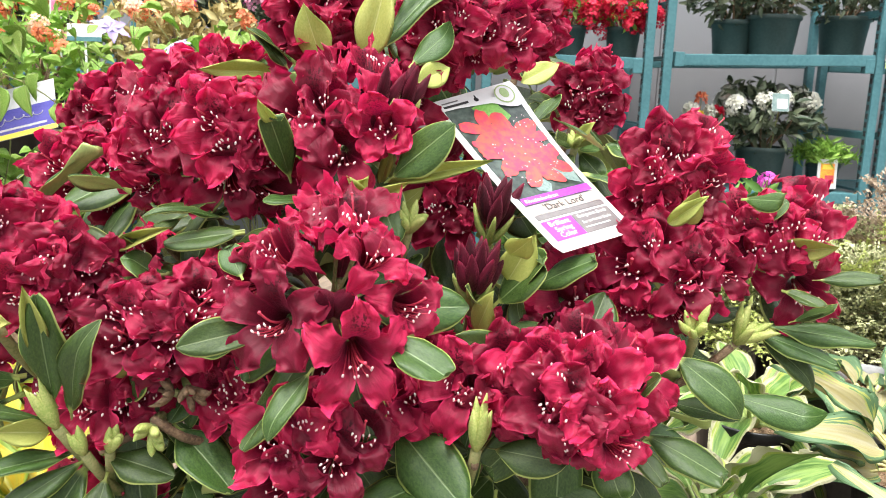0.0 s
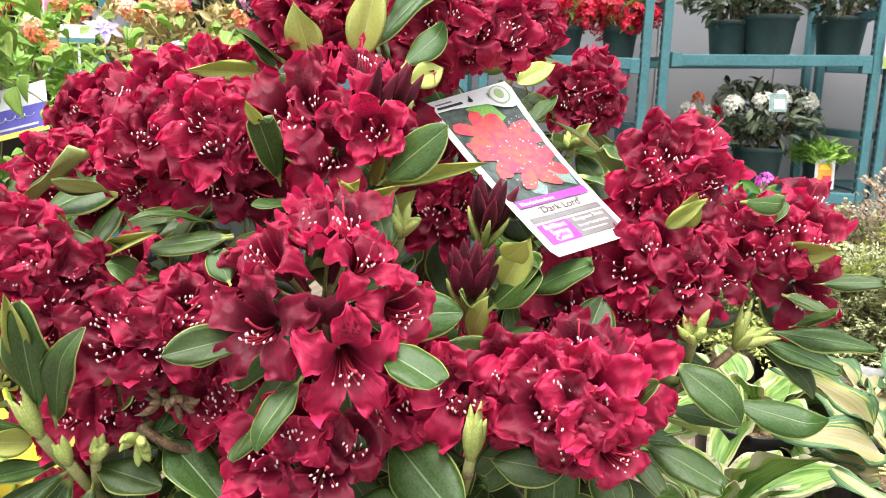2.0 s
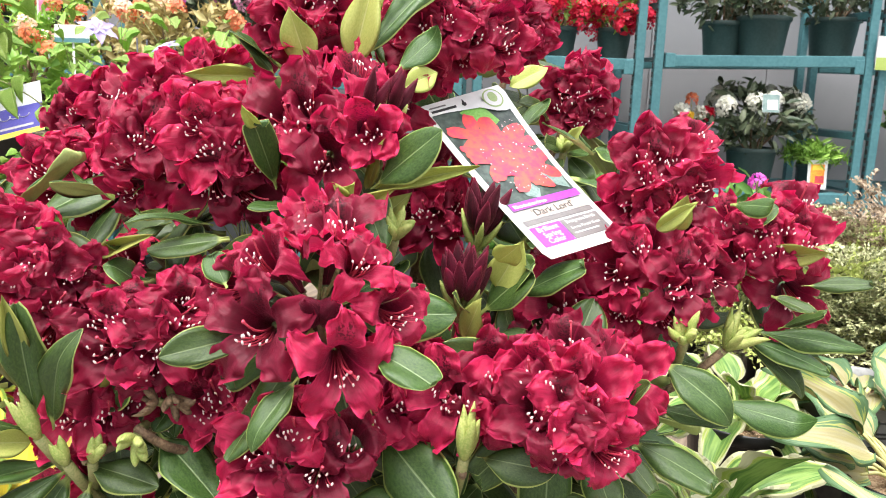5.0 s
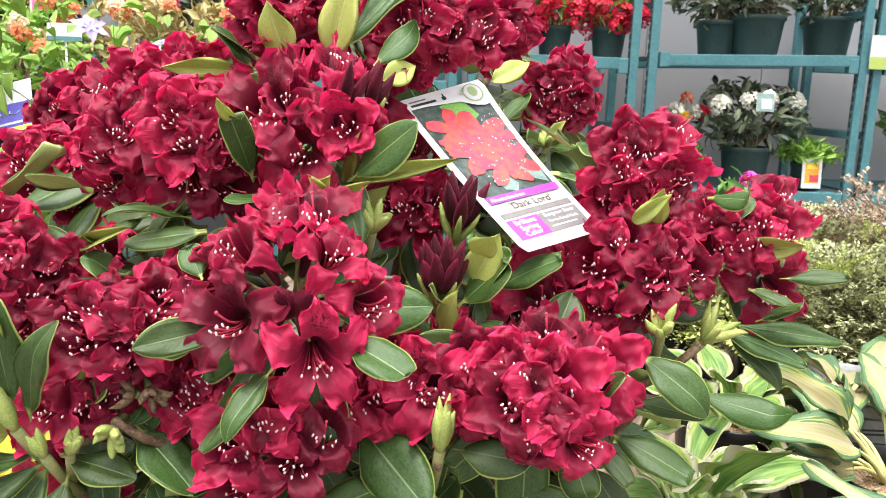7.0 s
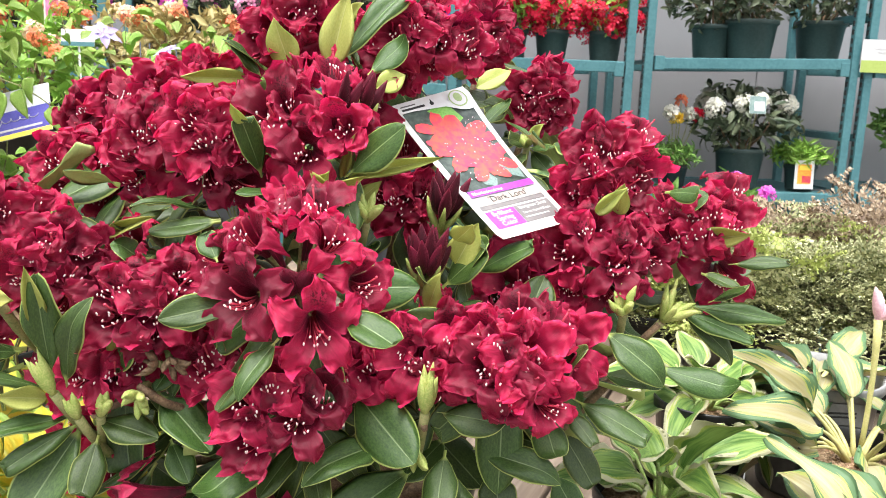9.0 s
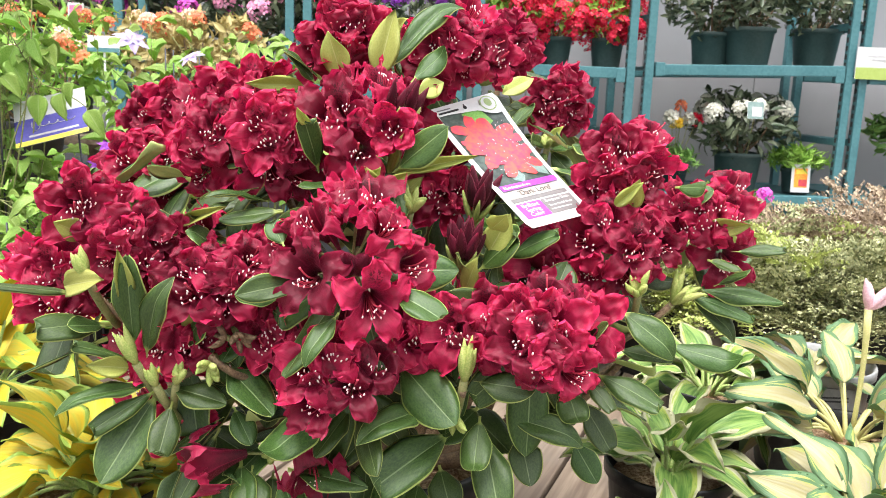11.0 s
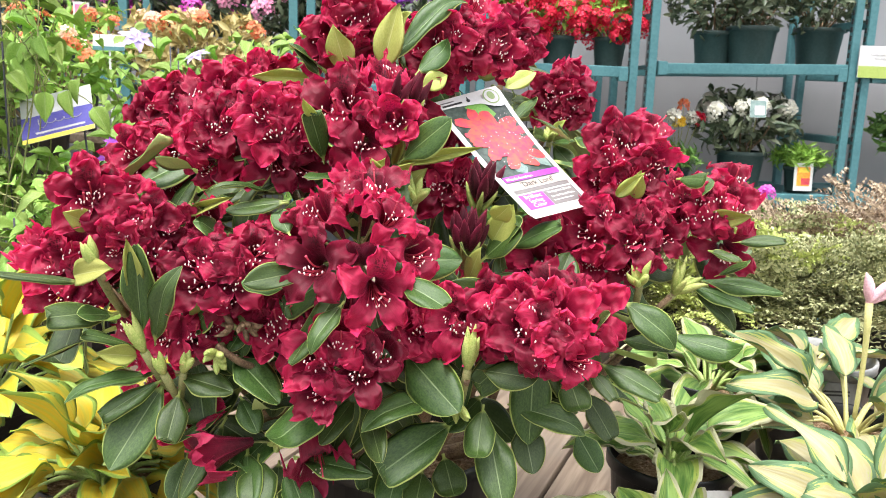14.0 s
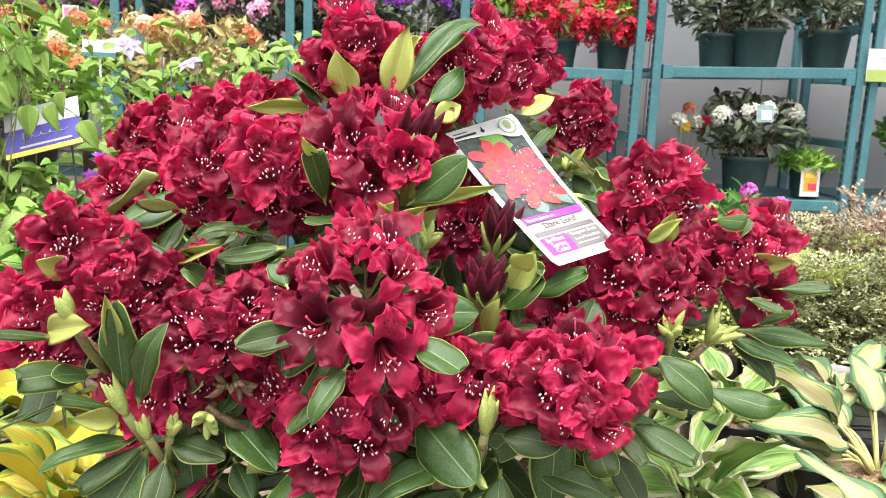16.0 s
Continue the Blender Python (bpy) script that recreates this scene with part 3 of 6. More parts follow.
truss((-0.266, 0.773, 1.170), [(-0.237, 0.719, 1.176), (-0.273, 0.712, 1.162), (-0.244, 0.723, 1.141), (-0.258, 0.715, 1.190), (-0.222, 0.734, 1.190), (-0.284, 0.714, 1.177)], 0)
truss((-0.307, 0.654, 1.138), [(-0.290, 0.595, 1.147), (-0.296, 0.593, 1.140), (-0.278, 0.600, 1.150)], 0)
truss((-0.275, 0.879, 1.226), [(-0.254, 0.821, 1.228), (-0.238, 0.830, 1.231), (-0.287, 0.818, 1.225), (-0.266, 0.820, 1.240), (-0.297, 0.824, 1.210), (-0.274, 0.819, 1.210)], 0)
truss((-0.171, 0.775, 1.253), [(-0.183, 0.714, 1.249), (-0.156, 0.715, 1.253), (-0.137, 0.724, 1.263), (-0.121, 0.741, 1.266), (-0.171, 0.715, 1.237)], 0)
truss((-0.047, 0.719, 1.312), [(-0.042, 0.658, 1.310), (-0.061, 0.659, 1.314), (-0.032, 0.661, 1.325), (-0.073, 0.664, 1.301), (-0.019, 0.664, 1.310), (-0.079, 0.674, 1.284), (-0.031, 0.666, 1.284), (-0.052, 0.659, 1.325)], 1)
truss((0.069, 0.721, 1.302), [(0.047, 0.663, 1.305), (0.028, 0.675, 1.298), (0.018, 0.687, 1.311), (0.079, 0.660, 1.302), (0.110, 0.672, 1.296), (0.043, 0.690, 1.272), (0.076, 0.690, 1.285), (0.018, 0.640, 1.242), (0.064, 0.661, 1.313), (0.101, 0.669, 1.310)], 1)
truss((0.152, 0.888, 1.312), [(0.142, 0.828, 1.323), (0.151, 0.827, 1.306), (0.142, 0.834, 1.283), (0.161, 0.827, 1.315)], 1)
truss((0.218, 0.872, 1.246), [(0.191, 0.817, 1.245), (0.217, 0.811, 1.258), (0.209, 0.813, 1.229), (0.227, 0.811, 1.243), (0.198, 0.815, 1.259)], 1)
truss((0.249, 0.685, 1.186), [(0.225, 0.629, 1.196), (0.215, 0.636, 1.171), (0.235, 0.627, 1.170), (0.255, 0.624, 1.178), (0.241, 0.627, 1.206), (0.267, 0.625, 1.190), (0.209, 0.651, 1.154), (0.223, 0.634, 1.210)], 1)
truss((0.242, 0.648, 1.109), [(0.239, 0.586, 1.112), (0.198, 0.605, 1.120), (0.203, 0.605, 1.087), (0.216, 0.601, 1.141), (0.253, 0.592, 1.132), (0.270, 0.593, 1.117), (0.237, 0.592, 1.084)], 3)
truss((0.337, 0.659, 1.128), [(0.301, 0.609, 1.135), (0.342, 0.604, 1.101), (0.312, 0.609, 1.155), (0.331, 0.604, 1.157), (0.295, 0.624, 1.157), (0.321, 0.601, 1.143), (0.343, 0.600, 1.146)], 1)
truss((0.144, 0.543, 1.030), [(0.117, 0.490, 1.046), (0.143, 0.488, 1.058), (0.161, 0.485, 1.021), (0.127, 0.484, 1.025), (0.127, 0.498, 1.068), (0.111, 0.507, 1.068), (0.147, 0.483, 1.043)], 2)
truss((0.085, 0.586, 1.022), [(0.089, 0.536, 1.059), (0.061, 0.532, 1.041), (0.080, 0.524, 1.029), (0.099, 0.526, 1.029)], 2)
truss((-0.040, 0.551, 0.999), [(-0.068, 0.498, 1.017), (-0.031, 0.490, 1.007), (-0.048, 0.498, 1.032), (-0.090, 0.515, 0.990), (-0.064, 0.494, 0.989), (-0.013, 0.499, 1.021)], 3)
truss((0.022, 0.599, 1.011), [(0.007, 0.540, 1.022), (0.027, 0.542, 1.035), (0.046, 0.550, 1.039), (0.036, 0.557, 1.055)], 3)
truss((-0.247, 0.624, 1.105), [(-0.234, 0.567, 1.126), (-0.221, 0.568, 1.101), (-0.244, 0.563, 1.116), (-0.215, 0.573, 1.119), (-0.258, 0.563, 1.102), (-0.230, 0.572, 1.075)], 3)
truss((-0.329, 0.659, 1.048), [(-0.322, 0.597, 1.050), (-0.332, 0.602, 1.073), (-0.303, 0.604, 1.040), (-0.283, 0.618, 1.052), (-0.314, 0.611, 1.084)], 1)
truss((-0.163, 0.601, 1.082), [(-0.178, 0.541, 1.078), (-0.146, 0.541, 1.076), (-0.162, 0.541, 1.099), (-0.126, 0.556, 1.106), (-0.132, 0.548, 1.096), (-0.182, 0.543, 1.094), (-0.158, 0.543, 1.059)], 3)
truss((-0.210, 0.618, 1.002), [(-0.213, 0.558, 1.017), (-0.189, 0.562, 1.019), (-0.174, 0.573, 1.024)], 3)
truss((0.055, 0.719, 1.152), [(0.044, 0.658, 1.158), (0.060, 0.658, 1.145), (0.033, 0.662, 1.161), (0.072, 0.660, 1.162)], 3)
truss((0.165, 0.678, 1.070), [(0.141, 0.621, 1.074), (0.157, 0.619, 1.088), (0.166, 0.616, 1.070)], 3)
truss((0.200, 0.616, 1.023), [(0.183, 0.557, 1.032), (0.194, 0.558, 1.043)], 0, 0)
truss((-0.115, 0.627, 1.007), [(-0.114, 0.570, 1.030), (-0.096, 0.569, 1.013), (-0.120, 0.567, 1.018), (-0.104, 0.575, 1.038)], 4)
truss((-0.218, 0.656, 0.900), [(-0.206, 0.598, 0.920)], 2)

leaf((-0.051, 0.648, 1.270), (-0.065, 0.636, 1.312), 0.030, 'p')
leaf((-0.016, 0.633, 1.272), (-0.002, 0.633, 1.334), 0.030, 'p')
leaf((-0.012, 0.631, 1.273), (0.062, 0.667, 1.354), 0.023, 'd')
leaf((-0.002, 0.663, 1.317), (0.011, 0.635, 1.328), 0.015, 'p')
leaf((0.017, 0.629, 1.268), (0.051, 0.638, 1.299), 0.023, 'd')
leaf((0.024, 0.622, 1.257), (0.049, 0.636, 1.269), 0.021, 'p')
leaf((-0.077, 0.650, 1.262), (-0.103, 0.642, 1.293), 0.015, 'd')
leaf((-0.110, 0.682, 1.258), (-0.146, 0.675, 1.259), 0.017, 'p')
leaf((-0.064, 0.584, 1.202), (-0.085, 0.606, 1.238), 0.022, 'd')
leaf((0.000, 0.575, 1.184), (0.046, 0.550, 1.227), 0.031, 'd')
leaf((-0.003, 0.595, 1.182), (0.008, 0.565, 1.220), 0.013, 'p')
leaf((0.001, 0.600, 1.181), (0.080, 0.603, 1.199), 0.013, 'p')
leaf((0.001, 0.608, 1.152), (-0.025, 0.542, 1.190), 0.018, 'p')
leaf((0.001, 0.608, 1.152), (0.029, 0.602, 1.177), 0.017, 'p')
leaf((-0.005, 0.601, 1.152), (-0.027, 0.550, 1.169), 0.015, 'p')
leaf((-0.047, 0.578, 1.170), (-0.084, 0.553, 1.172), 0.019, 'd')
leaf((-0.212, 0.696, 1.158), (-0.254, 0.704, 1.170), 0.011, 'd')
leaf((-0.126, 0.589, 1.165), (-0.173, 0.610, 1.151), 0.012, 'd')
leaf((-0.102, 0.576, 1.145), (-0.158, 0.575, 1.136), 0.028, 'd')
leaf((-0.152, 0.614, 1.150), (-0.191, 0.578, 1.133), 0.015, 'd')
leaf((-0.095, 0.522, 1.122), (-0.109, 0.541, 1.142), 0.020, 'd')
leaf((-0.165, 0.574, 1.110), (-0.185, 0.566, 1.128), 0.027, 'd')
leaf((-0.211, 0.715, 1.211), (-0.224, 0.745, 1.222), 0.016, 'p')
leaf((0.129, 0.767, 1.260), (0.166, 0.779, 1.279), 0.022, 'p')
leaf((0.131, 0.704, 1.223), (0.159, 0.740, 1.246), 0.019, 'd')
leaf((0.156, 0.734, 1.229), (0.179, 0.636, 1.206), 0.017, 'd')
leaf((0.241, 0.606, 1.154), (0.239, 0.581, 1.183), 0.020, 'p')
leaf((0.296, 0.612, 1.158), (0.322, 0.603, 1.173), 0.024, 'd')
leaf((0.325, 0.610, 1.131), (0.352, 0.575, 1.142), 0.020, 'p')
leaf((0.339, 0.582, 1.114), (0.394, 0.570, 1.118), 0.015, 'd')
leaf((0.084, 0.577, 1.090), (0.125, 0.564, 1.134), 0.040, 'd')
leaf((0.095, 0.579, 1.110), (0.111, 0.564, 1.148), 0.028, 'p')
leaf((0.111, 0.587, 1.100), (0.167, 0.568, 1.133), 0.026, 'd')
leaf((0.072, 0.569, 1.074), (0.079, 0.545, 1.109), 0.020, 'p')
leaf((0.090, 0.571, 1.072), (0.119, 0.554, 1.082), 0.013, 'd')
leaf((0.075, 0.574, 1.084), (0.060, 0.544, 1.113), 0.015, 'd')
leaf((-0.094, 0.513, 1.078), (-0.135, 0.515, 1.081), 0.026, 'd')
leaf((-0.291, 0.601, 1.114), (-0.306, 0.571, 1.130), 0.023, 'p')
leaf((0.327, 0.588, 1.077), (0.355, 0.560, 1.099), 0.014, 'd')
leaf((0.316, 0.584, 1.105), (0.341, 0.556, 1.096), 0.016, 'd')
leaf((-0.232, 0.545, 1.019), (-0.225, 0.508, 1.110), 0.028, 'd')
leaf((-0.221, 0.545, 1.012), (-0.199, 0.512, 1.087), 0.025, 'd')
leaf((-0.236, 0.530, 1.067), (-0.232, 0.505, 1.118), 0.015, 'p')
leaf((-0.262, 0.560, 1.036), (-0.283, 0.530, 1.045), 0.021, 'd')
leaf((-0.293, 0.550, 1.076), (-0.253, 0.530, 1.088), 0.026, 'p')
leaf((-0.291, 0.570, 1.064), (-0.358, 0.530, 1.082), 0.021, 'd')
leaf((-0.259, 0.565, 1.037), (-0.316, 0.520, 1.042), 0.030, 'd')
leaf((-0.262, 0.565, 1.023), (-0.332, 0.525, 0.998), 0.013, 'd')
leaf((-0.237, 0.550, 1.007), (-0.283, 0.515, 1.032), 0.014, 'd')
leaf((-0.239, 0.548, 1.000), (-0.267, 0.525, 1.010), 0.020, 'p')
leaf((-0.217, 0.560, 0.980), (-0.290, 0.515, 0.978), 0.023, 'd')
leaf((-0.216, 0.560, 0.975), (-0.271, 0.520, 0.945), 0.020, 'd')
leaf((-0.218, 0.570, 0.969), (-0.257, 0.520, 0.903), 0.043, 'd')
leaf((-0.203, 0.560, 0.963), (-0.210, 0.525, 0.919), 0.028, 'd')
leaf((-0.207, 0.560, 0.978), (-0.153, 0.545, 0.967), 0.030, 'd')
leaf((-0.158, 0.575, 0.996), (-0.109, 0.540, 0.959), 0.040, 'd')
leaf((-0.151, 0.585, 0.947), (-0.131, 0.560, 0.920), 0.025, 'd')
leaf((-0.197, 0.575, 1.010), (-0.169, 0.545, 1.053), 0.023, 'd')
leaf((-0.188, 0.570, 1.035), (-0.170, 0.540, 1.057), 0.021, 'p')
leaf((-0.161, 0.590, 0.935), (-0.220, 0.550, 0.907), 0.018, 'd')
leaf((-0.165, 0.590, 0.923), (-0.201, 0.545, 0.859), 0.026, 'd')
leaf((-0.145, 0.590, 0.889), (-0.135, 0.540, 0.852), 0.031, 'd')
leaf((-0.181, 0.600, 0.904), (-0.185, 0.570, 0.862), 0.022, 'd')
leaf((-0.055, 0.560, 0.961), (-0.113, 0.510, 0.926), 0.043, 'd')
leaf((-0.034, 0.570, 0.954), (-0.066, 0.530, 0.922), 0.025, 'd')
leaf((-0.028, 0.550, 0.962), (-0.011, 0.482, 0.927), 0.025, 'd')
leaf((0.044, 0.540, 0.967), (-0.023, 0.490, 0.962), 0.033, 'd')
leaf((0.009, 0.550, 1.008), (0.057, 0.497, 0.968), 0.046, 'd')
leaf((0.066, 0.560, 0.933), (-0.021, 0.495, 0.898), 0.040, 'd')
leaf((-0.104, 0.580, 0.876), (-0.081, 0.530, 0.848), 0.031, 'd')
leaf((-0.097, 0.575, 0.885), (-0.021, 0.530, 0.890), 0.027, 'd')
leaf((0.034, 0.570, 0.876), (0.024, 0.530, 0.848), 0.032, 'd')
leaf((0.006, 0.600, 0.942), (-0.045, 0.560, 0.897), 0.024, 'd')
leaf((0.079, 0.530, 0.996), (0.130, 0.505, 0.996), 0.028, 'd')
leaf((0.089, 0.545, 0.955), (0.078, 0.500, 0.915), 0.030, 'd')
leaf((0.094, 0.550, 0.938), (0.105, 0.500, 0.873), 0.039, 'd')
leaf((0.115, 0.560, 0.949), (0.185, 0.530, 0.937), 0.029, 'd')
leaf((0.134, 0.575, 0.927), (0.142, 0.545, 0.884), 0.035, 'd')
leaf((0.176, 0.570, 0.980), (0.183, 0.530, 0.950), 0.031, 'd')
leaf((0.199, 0.590, 0.954), (0.231, 0.570, 0.904), 0.032, 'd')
leaf((0.204, 0.570, 0.992), (0.270, 0.535, 0.962), 0.030, 'd')
leaf((0.192, 0.560, 0.991), (0.218, 0.530, 0.961), 0.018, 'd')
leaf((0.226, 0.570, 1.056), (0.274, 0.540, 1.020), 0.033, 'd')
leaf((0.230, 0.585, 1.011), (0.276, 0.555, 1.008), 0.021, 'd')
leaf((0.285, 0.595, 1.013), (0.351, 0.560, 1.003), 0.027, 'd')
leaf((0.300, 0.600, 1.067), (0.371, 0.570, 1.042), 0.022, 'd')
leaf((0.312, 0.610, 1.062), (0.353, 0.580, 1.026), 0.020, 'd')
leaf((0.305, 0.600, 1.071), (0.391, 0.575, 1.064), 0.019, 'd')
leaf((0.182, 0.545, 1.020), (0.199, 0.520, 1.055), 0.026, 'd')
leaf((0.170, 0.580, 1.061), (0.191, 0.550, 1.053), 0.023, 'd')
leaf((-0.045, 0.490, 1.071), (-0.073, 0.462, 1.038), 0.021, 'd')
leaf((-0.072, 0.510, 1.095), (-0.127, 0.478, 1.089), 0.024, 'd')
leaf((-0.001, 0.500, 1.089), (0.047, 0.475, 1.068), 0.031, 'd')
leaf((0.093, 0.580, 0.951), (0.056, 0.550, 0.926), 0.037, 'd')
leaf((-0.069, 0.580, 0.837), (-0.116, 0.540, 0.846), 0.032, 'd')
leaf((0.055, 0.585, 0.885), (0.065, 0.550, 0.852), 0.035, 'd')
leaf((-0.132, 0.585, 0.885), (-0.129, 0.535, 0.849), 0.040, 'd')
leaf((0.013, 0.580, 0.888), (-0.003, 0.540, 0.845), 0.037, 'd')
leaf((-0.045, 0.575, 0.839), (-0.065, 0.530, 0.815), 0.036, 'd')
leaf((0.135, 0.600, 0.950), (0.187, 0.570, 0.943), 0.033, 'd')
leaf((0.165, 0.620, 0.975), (0.200, 0.600, 0.944), 0.034, 'd')
leaf((-0.179, 0.620, 0.962), (-0.205, 0.600, 0.904), 0.028, 'd')
leaf((-0.140, 0.600, 1.027), (-0.158, 0.570, 1.000), 0.025, 'd')
leaf((-0.123, 0.600, 1.009), (-0.103, 0.570, 0.989), 0.022, 'd')
leaf((-0.024, 0.600, 1.183), (-0.054, 0.565, 1.167), 0.020, 'd')
leaf((-0.028, 0.585, 1.165), (-0.013, 0.550, 1.191), 0.018, 'p')
leaf((-0.014, 0.585, 1.163), (0.016, 0.550, 1.187), 0.014, 'p')
leaf((-0.091, 0.660, 1.261), (-0.139, 0.620, 1.261), 0.017, 'p')
leaf((-0.072, 0.660, 1.268), (-0.106, 0.630, 1.293), 0.015, 'd')
leaf((-0.131, 0.600, 1.121), (-0.053, 0.550, 1.146), 0.024, 'd')
leaf((-0.131, 0.620, 1.106), (-0.100, 0.600, 1.123), 0.029, 'd')
leaf((-0.200, 0.600, 1.128), (-0.152, 0.560, 1.150), 0.012, 'p')
leaf((-0.118, 0.600, 1.150), (-0.164, 0.560, 1.164), 0.010, 'd')
leaf((-0.195, 0.620, 1.167), (-0.218, 0.560, 1.185), 0.011, 'd')
leaf((-0.069, 0.585, 1.181), (-0.083, 0.545, 1.238), 0.018, 'd')
leaf((-0.078, 0.550, 1.228), (-0.085, 0.530, 1.242), 0.010, 'p')
leaf((-0.123, 0.600, 1.103), (-0.103, 0.570, 1.131), 0.024, 'd')
leaf((0.092, 0.555, 1.136), (0.102, 0.530, 1.153), 0.021, 'p')
leaf((0.099, 0.590, 1.105), (0.119, 0.560, 1.134), 0.032, 'd')
leaf((0.210, 0.560, 1.161), (0.221, 0.520, 1.186), 0.013, 'p')
leaf((0.282, 0.600, 1.175), (0.302, 0.560, 1.179), 0.017, 'd')
leaf((-0.153, 0.600, 0.878), (-0.153, 0.555, 0.835), 0.039, 'd')
leaf((-0.114, 0.600, 0.871), (-0.113, 0.560, 0.835), 0.032, 'd')
leaf((-0.018, 0.600, 0.891), (-0.022, 0.560, 0.847), 0.035, 'd')
leaf((-0.208, 0.610, 0.874), (-0.219, 0.580, 0.838), 0.028, 'd')
leaf((0.202, 0.620, 0.896), (0.225, 0.600, 0.858), 0.030, 'd')
leaf((0.193, 0.800, 1.194), (0.169, 0.770, 1.170), 0.020, 'd')
leaf((0.196, 0.800, 1.195), (0.218, 0.770, 1.168), 0.023, 'd')
leaf((0.195, 0.800, 1.197), (0.219, 0.770, 1.197), 0.018, 'd')
leaf((0.192, 0.800, 1.199), (0.163, 0.770, 1.207), 0.018, 'd')
leaf((0.192, 0.790, 1.204), (0.204, 0.770, 1.224), 0.015, 'p')
leaf((0.189, 0.780, 1.169), (0.206, 0.740, 1.143), 0.025, 'd')
leaf((0.214, 0.800, 1.175), (0.227, 0.770, 1.150), 0.023, 'd')
leaf((0.182, 0.820, 1.226), (0.149, 0.780, 1.249), 0.024, 'd')
leaf((0.167, 0.800, 1.237), (0.137, 0.760, 1.226), 0.020, 'd')
leaf((0.149, 0.800, 1.247), (0.130, 0.780, 1.270), 0.021, 'd')


def bud_truss(at, axis, n, size):
    """A tight cone of closed dark buds over pale scales."""
    c, ax = Vector(at), Vector(axis).normalized()
    pieces = []
    cl = part("bud_stem", bpy.data.meshes.new("bud_stem"), rhododendron, Matrix.Translation(c), "closed dark maroon flower buds")
    for i in range(n):
        z = 1 - 1.15 * (i + 0.5) / n
        a = 2.39996 * i
        d = aim((0, 0, 0), ax) @ Vector((math.sqrt(max(0, 1 - z * z)) * math.cos(a), math.sqrt(max(0, 1 - z * z)) * math.sin(a), z))
        dd = (d + ax * 2.3).normalized()
        part("flower_bud", BUDS[i % 3], cl, aim(c + d * 0.012 * size + ax * 0.008, dd, i) @ Matrix.Diagonal((0.60 * size, 0.60 * size, (0.86 + 0.16 * (i % 3)) * size, 1)))
    for i in range(6):
        a = i * 1.05
        d = aim((0, 0, 0), ax) @ Vector((math.cos(a), math.sin(a), 0.7))
        part("bud_scale", joined("bud_scale", [tube(bent(-ax * 0.022, d * 0.018 * size - ax * 0.004, d * 0.003, 5), [0.002, 0.003, 0.0028, 0.002, 0.0006], 6, 0)], [SCALE]), cl, Matrix.Translation(c))
    pieces.append(tube(bent(-ax * 0.09 + Vector((0, 0.03, 0)), -ax * 0.015, (0, 0, 0), 4), 0.0045, 7, 1))
    old = cl.data
    cl.data = joined("bud_stem", pieces, [SCALE, STEM])
    bpy.data.meshes.remove(old)


bud_truss((0.070, 0.578, 1.108), (0.02, -0.25, 1), 15, 1.0)
bud_truss((0.086, 0.615, 1.152), (0.1, -0.2, 1), 9, 1.0)
bud_truss((-0.006, 0.612, 1.240), (0.05, -0.2, 1), 6, 0.9)
bud_truss((0.012, 0.625, 1.240), (0.1, -0.2, 1), 6, 0.9)


def leaf_bud(at, axis, size, spread=0.5, girth=1.3, mat=SCALE):
    """A shoot tip with unfolding pale green scales."""
    c, ax = Vector(at), Vector(axis).normalized()
    pieces = []
    for i in range(7):
        a = i * 2.4
        d = aim((0, 0, 0), ax) @ Vector((math.cos(a) * spread, math.sin(a) * spread, 1))
        ln = size * (0.6 + 0.4 * ((i * 37) % 7) / 7)
        pieces.append(tube(bent((0, 0, 0), d.normalized() * ln, Vector(d.x * 0.004 * ax + d * 0.003), 6), [g * girth for g in (0.0016, 0.0028, 0.0030, 0.0024, 0.0013, 0.0003)], 6, 0))
    pieces.append(tube(bent(-ax * 0.05 + Vector((0, 0.035, -0.01)), (0, 0, 0), (0, 0, -0.004), 5), 0.0030 * min(girth, 1.4), 7, 1))
    part("leaf_bud", joined("leaf_bud", pieces, [mat, STEM]), rhododendron, Matrix.Translation(c), "pale green unfolding leaf bud" if mat == SCALE else "dry brown spent shoot")


leaf_bud((-0.230, 0.540, 1.007), (-0.36, -0.15, 1), 0.045, 0.17, 1.5)
leaf_bud((-0.215, 0.548, 0.983), (-0.30, -0.20, 1), 0.026, 0.2, 1.4)
leaf_bud((0.068, 0.512, 1.003), (0.05, -0.2, 1), 0.046, 0.2, 1.6)
leaf_bud((-0.272, 0.545, 1.086), (-0.25, -0.2, 1), 0.032, 0.18, 1.7)
leaf_bud((0.060, 0.530, 0.965), (0.0, -0.3, -0.4), 0.03, 0.9)
leaf_bud((-0.197, 0.548, 0.985), (0.35, -0.3, 0.9), 0.024, 0.3)
leaf_bud((0.290, 0.600, 1.055), (0.4, -0.3, 0.7), 0.045, 0.6)
leaf_bud((0.018, 0.585, 1.145), (0.2, -0.3, 0.8), 0.028, 0.6)
leaf_bud((0.245, 0.575, 1.070), (-0.2, -0.3, 0.6), 0.03, 0.7)
leaf_bud((-0.143, 0.560, 1.031), (0.3, -0.4, -0.3), 0.024, 0.9, 1.0, TWIG)
leaf_bud((-0.152, 0.555, 1.028), (-0.5, -0.3, 0.2), 0.024, 0.8, 1.0, TWIG)
leaf_bud((0.191, 0.790, 1.198), (0.0, -0.3, 1), 0.022, 0.7)
leaf_bud((-0.115, 0.590, 0.895), (0.0, -0.6, 0.3), 0.018, 0.9)
leaf_bud((-0.165, 0.545, 1.005), (0.0, -0.5, -0.2), 0.025, 0.9)


